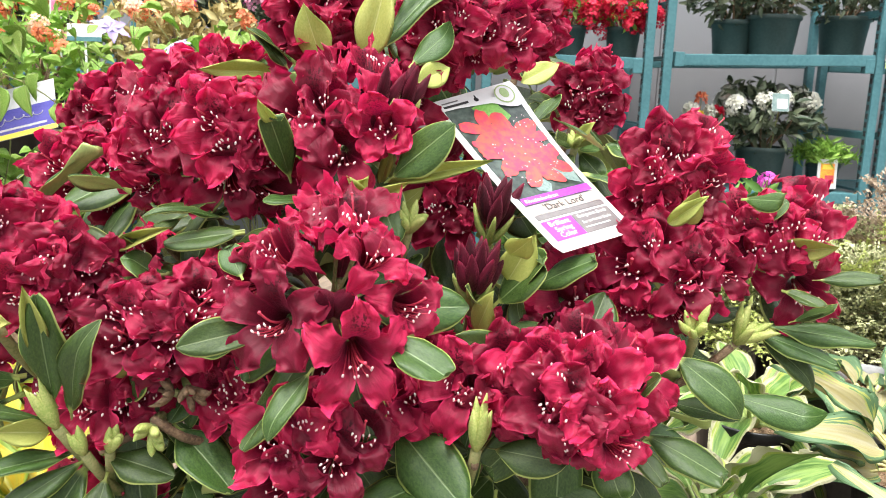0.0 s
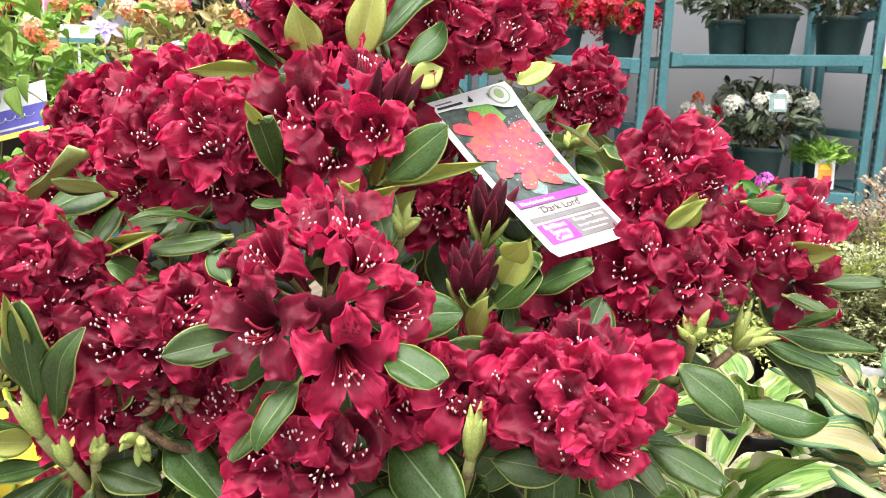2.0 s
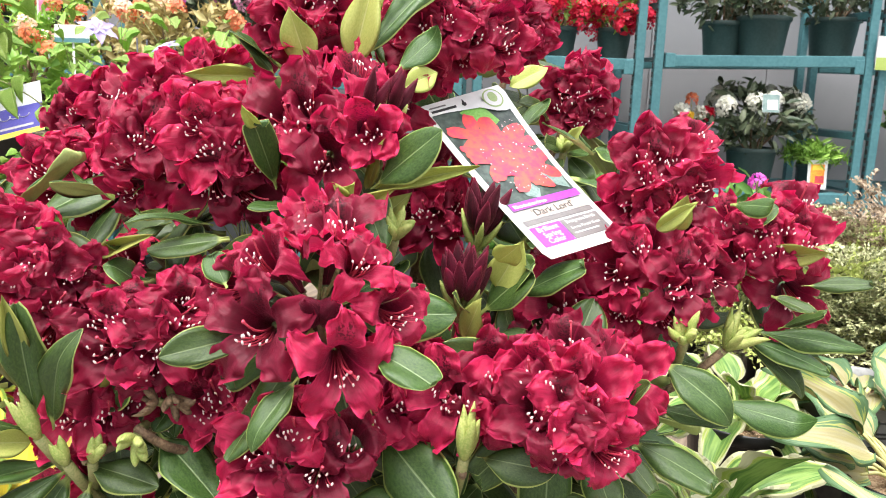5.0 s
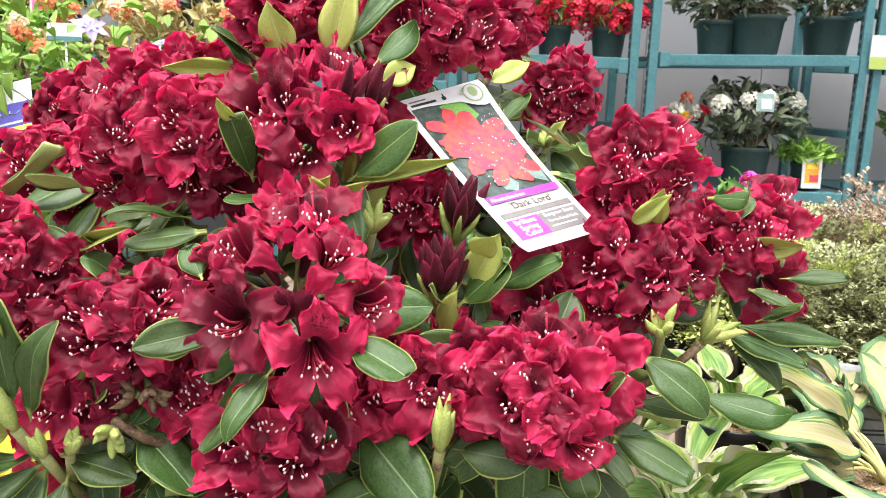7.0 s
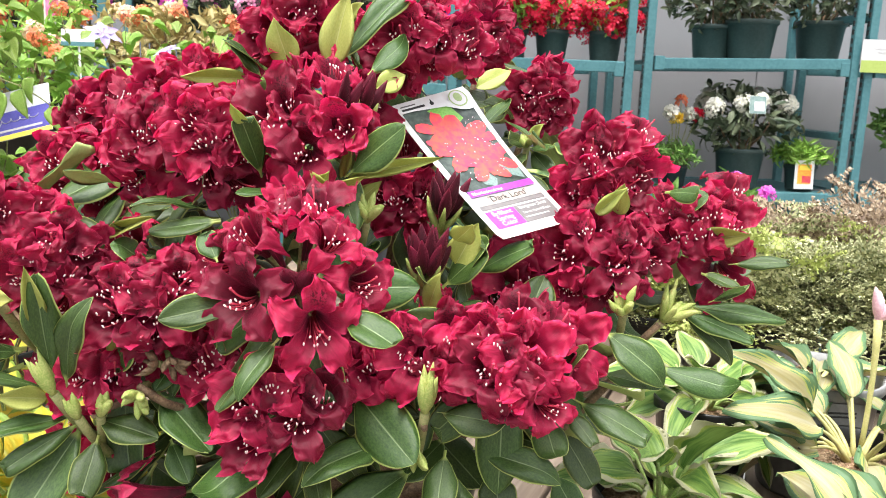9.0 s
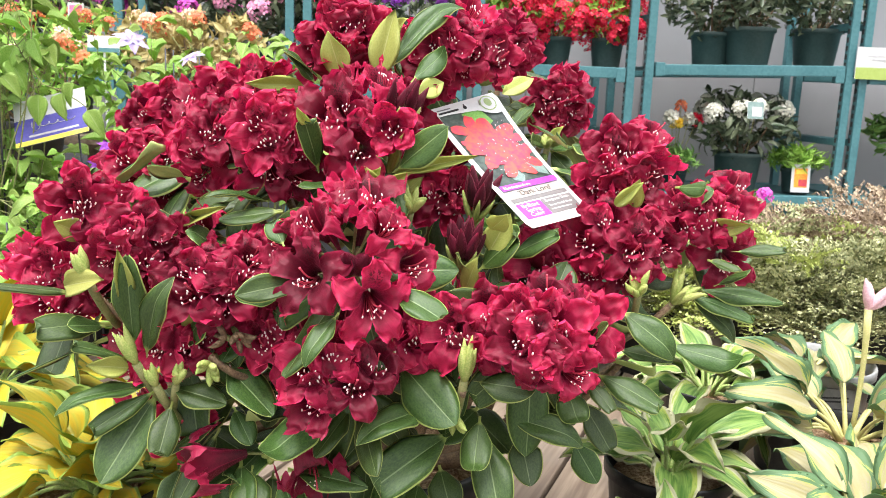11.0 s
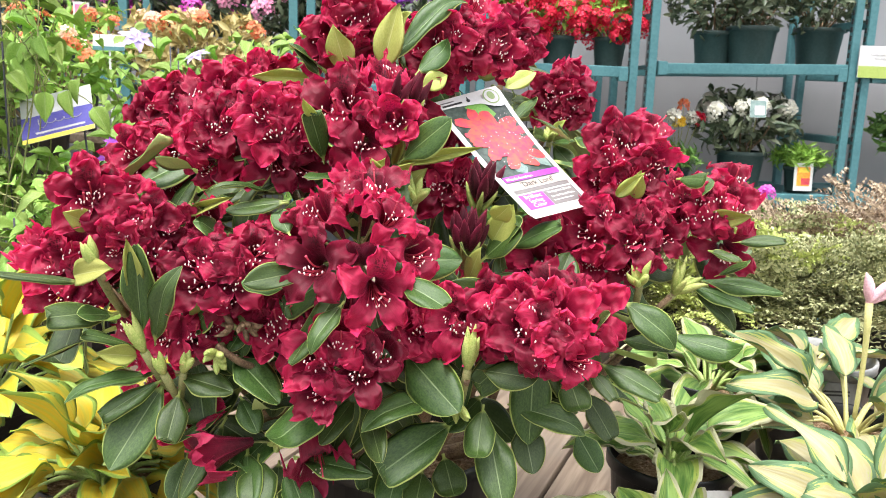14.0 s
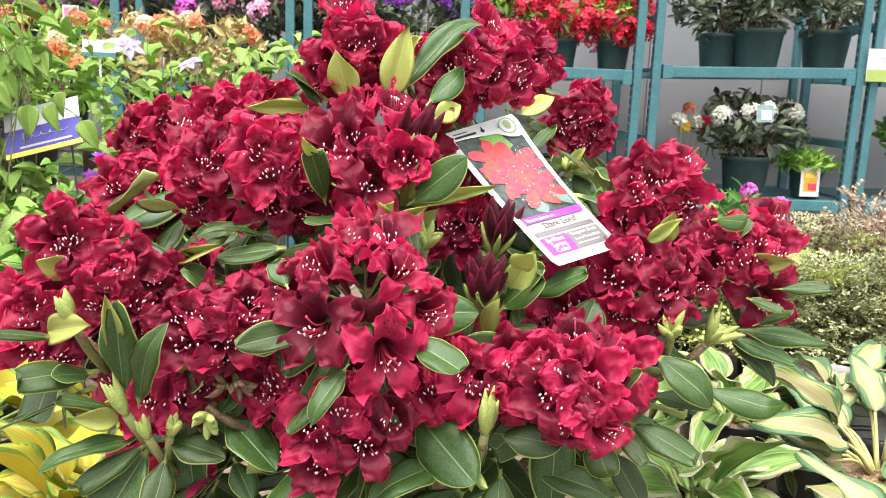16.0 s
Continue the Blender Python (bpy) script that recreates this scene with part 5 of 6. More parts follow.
# ---- ferns ----
def frond(rng, n=19):
    """A unit fern frond along +y that arches over, with paired toothed side leaflets."""
    out = []
    pts = [(0, t, 0.30 * t - 0.42 * t * t) for t in [i / 12 for i in range(13)]]
    out.append(tube(pts, [0.008 * (1.1 - i / 12) for i in range(13)], 4, 1))
    for k in range(n):
        t = 0.14 + 0.84 * k / n
        z = 0.30 * t - 0.42 * t * t
        ln = 0.30 * math.sin(math.pi * min(1, 0.12 + 0.88 * (1 - t))) ** 0.8 + 0.02
        for s in (-1, 1):
            ang = rng.uniform(0.25, 0.5)
            droop = rng.uniform(-0.22, 0.10)
            m = 8
            for q in range(m):
                a = (q + 0.5) / m
                cx, cy, cz = s * ln * a * math.cos(ang), t + ln * a * math.sin(ang), z + droop * a
                hl = 0.030 * (1.05 - a) + 0.010
                for e in (-1, 1):
                    dx, dy = -s * math.sin(ang) * e, math.cos(ang) * e
                    px, py = s * math.cos(ang), math.sin(ang)
                    w = ln / m * 0.46
                    v = [(cx - px * w, cy - py * w, cz), (cx + px * w, cy + py * w, cz), (cx + px * w * 0.8 + dx * hl, cy + py * w + dy * hl, cz + rng.uniform(-0.022, 0.012)), (cx + dx * hl * 0.9 - px * w * 0.4, cy + dy * hl * 0.8, cz + rng.uniform(-0.018, 0.012))]
                    out.append((v, [(0, 1, 2, 3)], [(0, 0), (1, 0), (1, 1), (0, 1)], 0))
    return out


FERN = mass_material("fern_green", (0.09, 0.11, 0.035, 1), (0.48, 0.48, 0.26, 1), 0.6, 0.15)
FERN_BROWN = mass_material("fern_bronze", (0.14, 0.09, 0.06, 1), (0.46, 0.36, 0.25, 1), 0.65, 0.12)
FERN_LIME = mass_material("fern_lime", (0.26, 0.32, 0.07, 1), (0.44, 0.48, 0.15, 1), 0.6, 0.2)
FRONDS = {k: [joined("frond", frond(rng), [m, TWIG], False) for _ in range(3)] for k, m in (("g", FERN), ("b", FERN_BROWN), ("l", FERN_LIME))}


def fern(at, n, size, kinds, seed, label, height=0.16):
    r = random.Random(seed)
    at = Vector(at)
    t = thing("painted_fern", at, label, "fern", "ferns on the bench")
    add_pot(t, at, 0.09, height, BLACK)
    c = at + Vector((0, 0, height - 0.02))
    for i in range(n):
        a = 2.39996 * i + r.uniform(-0.3, 0.3)
        e = radians(12 + 58 * (i / n) + r.uniform(-8, 8))
        d = Vector((math.cos(a) * math.cos(e), math.sin(a) * math.cos(e), math.sin(e)))
        s = size * r.uniform(0.7, 1.15)
        up = Vector((-d.x * d.z, -d.y * d.z, 1)) + Vector((r.uniform(-0.4, 0.4), r.uniform(-0.6, 0.1), 0))
        m = frame_of(c, c + d, up) @ Matrix.Diagonal((s, s, s * r.uniform(0.8, 1.6), 1))
        part("frond", FRONDS[r.choice(kinds)][r.randrange(3)], t, m)


F1 = "bushy painted fern with silvery green fronds in black pot"
fern((0.86, 1.52, BENCH), 70, 0.24, "gggl", 1, F1)
fern((1.10, 1.46, BENCH), 70, 0.24, "ggg", 2, F1)
fern((1.34, 1.58, BENCH), 60, 0.25, "ggb", 3, F1)
fern((1.04, 1.76, BENCH), 60, 0.25, "gglb", 4, F1)
fern((1.32, 1.84, BENCH), 60, 0.29, "bbg", 5, "painted fern with bronze fronds in a black pot")
fern((0.64, 1.62, BENCH), 50, 0.21, "ggl", 6, F1)


# ---- small leafy mounds, flowers ----
def small_leaf(width=0.45, n=3):
    v, f, u = [], [], []
    for j in range(n + 1):
        t = j / n
        w = 0.5 * width * max(0.04, math.sin(math.pi * t ** 0.8))
        z = 0.12 * math.sin(math.pi * t) - 0.1 * t
        v += [(-w, t, z + 0.1 * w), (0, t, z - 0.05), (w, t, z + 0.1 * w)]
        u += [(0, t), (0.5, t), (1, t)]
    for j in range(n):
        for i in range(2):
            f.append((3 * j + i, 3 * j + i + 1, 3 * j + 4 + i, 3 * j + 3 + i))
    return v, f, u, 0


def blob_petals(n=5):
    """A small simple blossom facing +z."""
    v, f, u = [], [], []
    for k in range(n):
        a = 2 * math.pi * k / n
        o = len(v)
        for r, da, z in ((0.1, 0, 0), (0.7, -0.5, 0.22), (1.0, -0.2, 0.2), (1.0, 0.2, 0.2), (0.7, 0.5, 0.22)):
            v.append((r * math.cos(a + da), r * math.sin(a + da), z))
            u.append((r, 0))
        f.append(tuple(range(o, o + 5)))
    return v, f, u, 0


def random_leaves(r, n, centre, radii, size, up=0.4, shell=0.55, low=-1.0):
    out = []
    for _ in range(n):
        while True:
            d = Vector((r.gauss(0, 1), r.gauss(0, 1), r.gauss(0, 1))).normalized()
            if d.z > low:
                break
        q = r.uniform(shell, 1.05)
        p = Vector(centre) + Vector((d.x * radii[0] * q, d.y * radii[1] * q, d.z * radii[2] * q))
        g = (d + Vector((r.uniform(-0.8, 0.8), r.uniform(-0.8, 0.8), r.uniform(-0.3, 0.6)))).normalized()
        s = size * r.uniform(0.7, 1.25)
        out.append(frame_of(p - g * s * 0.5, p + g, d + Vector((0, 0, up))) @ Matrix.Scale(s, 4))
    return out


def blossom_cluster(t, at, r, rad, n, size, mat, name="blossom"):
    ms = []
    for _ in range(n):
        d = Vector((r.gauss(0, 1), r.gauss(0, 1), r.gauss(0, 0.8) + 0.5)).normalized()
        ms.append(aim(Vector(at) + d * rad * r.uniform(0.8, 1.05), d + Vector((0, -0.2, 0.1)), r.uniform(0, 6)) @ Matrix.Scale(size * r.uniform(0.8, 1.2), 4))
    part(name, scattered(name, blob_petals(), [mat], ms, False), t)


DARKLEAF = mass_material("dark_small_leaf", (0.026, 0.046, 0.020, 1), (0.115, 0.135, 0.075, 1), 0.45, 0.1)
LIMELEAF = mass_material("fresh_green_leaf", (0.14, 0.30, 0.035, 1), (0.32, 0.50, 0.09, 1), 0.45, 0.25)
MIDLEAF = mass_material("mid_green_leaf", (0.07, 0.17, 0.03, 1), (0.20, 0.34, 0.08, 1), 0.5, 0.2)
BRONZELEAF = mass_material("bronze_leaf", (0.30, 0.23, 0.08, 1), (0.55, 0.46, 0.20, 1), 0.5, 0.25)
ORANGE = mass_material("orange_petal", (0.58, 0.11, 0.045, 1), (0.72, 0.24, 0.10, 1), 0.5, 0.25)
RED = mass_material("red_petal", (0.50, 0.004, 0.024, 1), (0.74, 0.020, 0.070, 1), 0.5, 0.25)
MAGENTA = mass_material("magenta_petal", (0.50, 0.03, 0.36, 1), (0.70, 0.12, 0.52, 1), 0.5, 0.25)
PINKP = mass_material("pink_petal", (0.70, 0.22, 0.40, 1), (0.82, 0.42, 0.55, 1), 0.5, 0.25)
WHITEP = mass_material("white_petal", (0.52, 0.50, 0.40, 1), (0.66, 0.65, 0.58, 1), 0.5, 0.25)
LAVENDER = mass_material("lavender_petal", (0.30, 0.23, 0.46, 1), (0.44, 0.38, 0.60, 1), 0.5, 0.2)
VIOLET = mass_material("violet_petal", (0.26, 0.03, 0.42, 1), (0.40, 0.08, 0.56, 1), 0.5, 0.25)
PEACH = mass_material("peach_petal", (0.76, 0.40, 0.26, 1), (0.82, 0.58, 0.44, 1), 0.5, 0.25)
YELLOWP = mass_material("yellow_petal", (0.80, 0.50, 0.03, 1), (0.85, 0.62, 0.10, 1), 0.5, 0.25)


def potted_shrub(at, pot, height, radii, leafmat, n, size, seed, label, blooms=(), potmat=POTGREEN, category="shrub", group="potted shrubs on the shelving", lift=0.75, leafw=0.36, low=0.25):
    """Pot, twigs, a loose crown of single leaves and clusters of blossom: blooms of (material, count, cluster radius, petals, petal size)."""
    r = random.Random(seed)
    at = Vector(at)
    t = thing("potted_shrub", at, label, category, group)
    add_pot(t, at, pot, height, potmat)
    c = at + Vector((0, 0, height + radii[2] * lift))
    tw = []
    for i in range(9):
        a = i * 2.4
        tip = c + Vector((radii[0] * 0.6 * math.cos(a), radii[1] * 0.6 * math.sin(a), radii[2] * (0.1 + 0.07 * (i % 4))))
        tw.append(tube(bent(at + Vector((0, 0, height - 0.03)), tip, (0.02 * math.cos(a), 0.02 * math.sin(a), 0), 5), [0.006, 0.005, 0.004, 0.003, 0.002], 5, 0))
    part("stem", joined("stem", tw, [TWIG]), t)
    ms = random_leaves(r, n, c, radii, size, 0.4, 0.45)
    for i in range(26):
        d = Vector((r.gauss(0, 1), r.gauss(0, 1), abs(r.gauss(0, 0.8)) - 0.2)).normalized()
        p = c + Vector((d.x * radii[0], d.y * radii[1], d.z * radii[2])) * r.uniform(0.9, 1.15)
        ms += random_leaves(r, 9, p, (size * 0.7,) * 3, size, 0.3, 0.3)
    part("foliage", scattered("foliage", small_leaf(leafw), [leafmat], ms), t)
    for mat, count, rad, petals, psize in blooms:
        for i in range(count):
            a = 2.39996 * i + r.uniform(-0.3, 0.3)
            d = Vector((math.cos(a) * r.uniform(0.5, 0.9), math.sin(a) * 0.8, r.uniform(low, 0.95))).normalized()
            blossom_cluster(t, c + Vector((d.x * radii[0], d.y * radii[1], d.z * radii[2])) * 1.02, r, rad, petals, psize, mat)
    return t


# ---- teal shelving along the wall ----
SHELF = 3.30
LOW, HIGH, HIGH_LEFT, FAR_LEFT = 0.858, 1.418, 1.385, 1.27


def shelving(x0, x1, high, rise, label):
    t = thing("shelving_unit", ((x0 + x1) / 2, SHELF + 0.25, 0), label, "shelving", "shelving along the wall")
    post = box_data("post", 0.036, 0.035, 2.3, TEAL, 0.004)
    slot = box_data("slot", 0.012, 0.004, 0.022, INK, 0.0)
    for x in (x0, x1):
        for y in (SHELF, SHELF + 0.55):
            p = part("post", post, t, Matrix.Translation((x, y, 1.15)))
            if y == SHELF:
                for k in range(30):
                    part("slot", slot, p, Matrix.Translation((x + (0.0195 if x < 1 else -0.0195), y, 0.75 + 0.036 * k)) @ Matrix.Rotation(radians(90), 4, "Z"))
        for z in (0.3, 0.62, 1.1, 1.6):
            part("side_brace", box_data("side_brace", 0.02, 0.51, 0.03, TEAL, 0.003), t, Matrix.Translation((x, SHELF + 0.275, z)))
    w = x1 - x0 - 0.05
    for z in (LOW, high, 0.28):
        lean = Matrix.Rotation(-rise if z == high else 0.0, 4, "Y")
        for y in (SHELF - 0.006, SHELF + 0.55):
            part("beam", box_data("beam", w, 0.03, 0.046, TEAL, 0.004), t, Matrix.Translation(((x0 + x1) / 2, y, z - 0.023)) @ lean)
        for x in (x0 + 0.045, x1 - 0.045):
            part("beam_bracket", box_data("beam_bracket", 0.04, 0.034, 0.058, TEAL, 0.003), t, Matrix.Translation((x, SHELF - 0.006, z - 0.033)))
        part("deck", box_data("deck", w, 0.50, 0.012, TEAL, 0.002), t, Matrix.Translation(((x0 + x1) / 2, SHELF + 0.27, z - 0.010)) @ lean)
    return t


S1 = "teal steel shelving unit with slotted posts holding potted plants"
for x0, x1, high, rise in ((1.150, 2.045, HIGH, 0.03), (2.11, 3.04, HIGH, 0), (0.414, 1.070, HIGH_LEFT, 0), (-0.295, 0.335, FAR_LEFT, 0), (-0.945, -0.366, FAR_LEFT, 0), (-1.66, -1.042, FAR_LEFT, 0), (-2.4, -1.75, FAR_LEFT, 0)):
    shelving(x0, x1, high, rise, S1)

D1 = "dark-leaved rhododendron in a green pot on upper shelf"
for i, (x, y, pr, ph) in enumerate(((1.52, 3.55, 0.10, 0.150), (1.65, 3.45, 0.113, 0.165), (1.99, 3.50, 0.110, 0.165))):
    potted_shrub((x, y, HIGH + 0.001 + 0.03 * (x - 1.635)), pr, ph, (0.20, 0.18, 0.16), DARKLEAF, 330, 0.055, 40 + i, D1, [(PEACH, 3, 0.03, 10, 0.016), (RED, 2, 0.012, 5, 0.012)] if i else [])
A1 = "azalea covered in bright red blossom in a green pot"
for i, x in enumerate((0.59, 0.776, 1.0)):
    potted_shrub((x, 3.44 + 0.03 * (i % 2), HIGH_LEFT + 0.001), 0.076, 0.125, (0.15, 0.13, 0.115), LIMELEAF, 150, 0.045, 50 + i, A1, [(RED, 34, 0.042, 24, 0.017)], low=-0.75)
potted_shrub((1.64, 3.42, LOW + 0.001), 0.110, 0.178, (0.21, 0.18, 0.15), DARKLEAF, 300, 0.06, 60, "white-flowered rhododendron in a dark green pot on lower shelf", [(WHITEP, 10, 0.038, 40, 0.017)])
potted_shrub((1.34, 3.40, LOW + 0.001), 0.06, 0.10, (0.09, 0.08, 0.05), MIDLEAF, 160, 0.05, 61, "small leafy poppy plant in a black pot on shelf", (), BLACK, "potted plant", leafw=0.2)
potted_shrub((1.925, 3.41, LOW + 0.001), 0.072, 0.115, (0.10, 0.09, 0.05), LIMELEAF, 200, 0.055, 62, "small bright green marigold plant in a dark pot", (), POTGREEN, "potted plant", leafw=0.2)
potted_shrub((2.52, 3.45, LOW + 0.001), 0.10, 0.17, (0.2, 0.17, 0.14), MIDLEAF, 260, 0.07, 63, "leafy green shrub in a green pot on lower shelf")
for i, (x, mat) in enumerate(((-0.80, MAGENTA), (-0.52, PINKP), (-1.28, MAGENTA), (-0.14, PINKP), (0.20, VIOLET), (-1.52, PINKP))):
    potted_shrub((x - 0.02, 3.46, FAR_LEFT + 0.001), 0.10, 0.15, (0.21, 0.18, 0.16), DARKLEAF, 320, 0.06, 70 + i, "dark-leaved rhododendron with bright blossom clusters on the shelf", [(mat, 11, 0.045, 30, 0.019)], low=-0.1)


def poppies():
    base = Vector((1.34, 3.40, LOW + 0.15))
    t = thing("poppy_flowers", base, "yellow, white and orange poppy blooms on thin stalks", "flowers")
    for i, (x, z, mat) in enumerate(((1.295, 0.325, WHITEP), (1.32, 0.30, YELLOWP), (1.335, 0.375, ORANGE), (1.375, 0.32, WHITEP), (1.41, 0.315, RED))):
        top = Vector((x, 3.37, LOW + z))
        part("stalk", joined("stalk", [tube(bent(base + Vector((0.01 * i - 0.02, 0, 0)), top, (0.005, 0, 0), 5), 0.0018, 5, 0)], [STEM]), t)
        blossom_cluster(t, top, random.Random(i), 0.010, 7, 0.030, mat)


poppies()


def shop_card(name, at, w, h, yaw, tilt, patches, label, category, stake=0.0, foot=None):
    m = Matrix.Translation(at) @ Matrix.Rotation(radians(yaw), 4, "Z") @ Matrix.Rotation(radians(90 - tilt), 4, "X")
    t = thing(name, at, label, category)
    part("card", box_data("card", w, h, 0.002, CARD, 0.0008), t, m)
    for i, (x, y, pw, ph, mat) in enumerate(patches):
        part("print", box_data("print", pw, ph, 0.0006, mat, 0), t, m @ Matrix.Translation((x, y, 0.0014 + 0.0005 * (i % 3))))
    if foot:
        part("stake", joined("stake", [tube([Vector(at) + Vector((0, 0.004, 0)), foot], 0.0018, 6, 0)], [STEM]), t)
    if stake:
        part("stake", joined("stake", [tube([Vector(at) - Vector((0, -0.004, 0)), Vector(at) - Vector((0, -0.004, stake))], 0.003, 6, 0)], [WHITE]), t)
    return t


CARD = speckled("matt_card", (0.52, 0.52, 0.51, 1), (0.60, 0.60, 0.59, 1), 12, 0.6, bump=0.03)
ORANGEPRINT = speckled("orange_print", (0.85, 0.22, 0.03, 1), (0.85, 0.42, 0.05, 1), 90, 0.4, bump=0.0)
LIMEPRINT = speckled("lime_print", (0.30, 0.38, 0.09, 1), (0.36, 0.44, 0.12, 1), 30, 0.4, bump=0.0)
INDIGO = speckled("indigo_print", (0.045, 0.04, 0.24, 1), (0.07, 0.06, 0.30, 1), 30, 0.4, bump=0.0)
GOLD = speckled("gold_print", (0.80, 0.58, 0.04, 1), (0.86, 0.66, 0.10, 1), 30, 0.4, bump=0.0)
PINKPRINT = speckled("pink_print", (0.62, 0.10, 0.25, 1), (0.75, 0.25, 0.40, 1), 70, 0.4, bump=0.0)
GREYPRINT = speckled("grey_print", (0.34, 0.32, 0.34, 1), (0.52, 0.50, 0.51, 1), 40, 0.4, bump=0.0)
shop_card("plant_label", (1.90, 3.325, LOW + 0.075), 0.088, 0.125, 0, 4, [(0, 0.002, 0.062, 0.085, ORANGEPRINT), (0.01, -0.02, 0.04, 0.03, PHOTO_RED), (0, 0.03, 0.045, 0.02, GOLD)], "white plant label with orange flower photo beside a pot", "plant label", 0.06)
shop_card("plant_label", (1.585, 3.175, 1.228), 0.066, 0.074, -14, 16, [(0, 0, 0.064, 0.072, PHOTO_GREY), (0.006, -0.006, 0.040, 0.040, GREYPRINT)], "pale photo label staked in the white rhododendron", "plant label", 0.0, (1.64, 3.335, 1.012))
shop_card("price_sign", (2.255, 3.265, 1.445), 0.40, 0.135, 0, 0, [(0, -0.043, 0.398, 0.05, LIMEPRINT), (-0.05, 0.03, 0.2, 0.004, GREYPRINT), (-0.05, 0.015, 0.16, 0.004, GREYPRINT)], "white shelf sign with a lime green lower band", "sign")
shop_card("plant_label", (-0.920, 2.45, 1.439), 0.046, 0.082, 4, 4, [(0, 0.006, 0.036, 0.056, PINKPRINT)], "white plant label with a pink flower photo", "plant label", 0.352)
shop_card("plant_sign", (-0.752, 2.16, 1.351), 0.085, 0.044, 0, 10, [(0.0, -0.016, 0.084, 0.011, TEAL), (0.02, 0.01, 0.03, 0.004, GREYPRINT)], "white sign card with a teal lower edge on a stake", "sign", 0.70)


# ---- clematis and azaleas behind the bench ----
def ovate(t):
    return 0.5 * (math.sin(math.pi * min(1, t ** 0.62)) ** 0.85 if 0 < t < 1 else 0.03)


CLEM = leaf_material("clematis_leaf", (0.20, 0.37, 0.055, 1), (0.42, 0.56, 0.15, 1), (0.46, 0.58, 0.24, 1), 0.45, 0.42, None, 0.4, 5.0)
CLEMS = [joined("leaf", [leaf_grid(rng, ovate, 6, 8, rng.uniform(0.1, 0.3), rng.uniform(0.1, 0.3), 0.02, 0, 0.01)], [CLEM, CLEM]) for _ in range(4)]
WIRE = speckled("dark_wire", (0.02, 0.02, 0.03, 1), (0.04, 0.04, 0.05, 1), 50, 0.5)


def clematis(at, spread, top, vines, per, size, seed, label, flowers=(), fmat=LAVENDER, gap=None, first=5):
    """Vines on thin stakes with single leaves along them and flat six-petalled flowers."""
    r = random.Random(seed)
    at = Vector(at)
    t = thing("clematis", at, label, "climbing plant", "clematis plants")
    add_pot(t, at, 0.085, 0.17, BLACK)
    for k in range(3):
        a = k * 2.1
        p = at + Vector((0.05 * math.cos(a), 0.05 * math.sin(a), 0.1))
        part("stake", joined("stake", [tube([p, p + Vector((0, 0, top - at.z - 0.15))], 0.002, 6, 0)], [WIRE]), t)
    for k in range(vines):
        end = Vector((at.x + r.uniform(-spread, spread), at.y + r.uniform(-spread, spread) * 0.7, top - r.uniform(0, 1) ** 1.5 * 0.38 * (top - at.z)))
        pts = bent(at + Vector((0, 0, 0.15)), end, (r.uniform(-0.1, 0.1), r.uniform(-0.08, 0.08), 0.05), 12)
        part("vine", joined("vine", [tube(pts, [0.0015] * 8 + [0.001] * 4, 5, 0)], [STEM]), t)
        for q in range(per):
            p = pts[first + q % (12 - first)] + Vector((r.uniform(-0.03, 0.03), r.uniform(-0.03, 0.03), r.uniform(-0.03, 0.03)))
            a = r.uniform(0, 6.283)
            d = Vector((math.cos(a), math.sin(a), r.uniform(-0.9, 0.5))).normalized()
            s = size * r.uniform(0.6, 1.2)
            if gap and p.x > gap[0] and gap[1] < p.z < gap[2]:
                continue
            part("leaf", CLEMS[r.randrange(4)], t, frame_of(p + d * 0.015, p + d, (r.uniform(-0.4, 0.4), -0.5, 1)) @ Matrix.Diagonal((s * 0.66, s, s, 1)))
    for x, y, z, s in flowers:
        c = Vector((x, y, z))
        face = aim(c, (r.uniform(-0.5, 0.5), -0.6, r.uniform(0.6, 1.2))) @ Matrix.Scale(s, 4)
        pet = leaf_grid(r, ovate, 4, 6, 0.12, 0.1, 0.04, 0, 0.01, False)
        ms = [face @ Matrix.Rotation(i * 1.047, 4, "Z") @ Matrix.Diagonal((0.55, 1, 1, 1)) for i in range(6)]
        part("flower", scattered("flower", pet, [fmat], ms), t, None, "open six-petalled clematis flower")
    return t


K1 = "clematis vine with fresh green leaves on thin stakes"
vine_plant = clematis((-0.80, 1.50, BENCH), 0.16, 1.64, 22, 15, 0.056, 5, K1, first=3, gap=(-0.77, 1.10, 1.26))


def trailing_vine(points, leaves):
    """A thin vine that trails before the card, with hanging leaves on short stalks."""
    part("vine", joined("vine", [tube(points, 0.0012, 5, 0)], [STEM]), vine_plant)
    for i, (a, b, w) in enumerate(leaves):
        a, b = Vector(a), Vector(b)
        near = min((Vector(p) for p in points), key=lambda p: (p - a).length)
        part("leaf_stalk", joined("leaf_stalk", [tube(bent(near, a, (0, 0, 0.006), 4), 0.0008, 4, 0)], [STEM]), vine_plant)
        ln = (b - a).length
        part("leaf", CLEMS[i % 4], vine_plant, frame_of(a, b, (0.3 * (-1) ** i, -1, 0.35)) @ Matrix.Diagonal((ln * w, ln, ln, 1)))


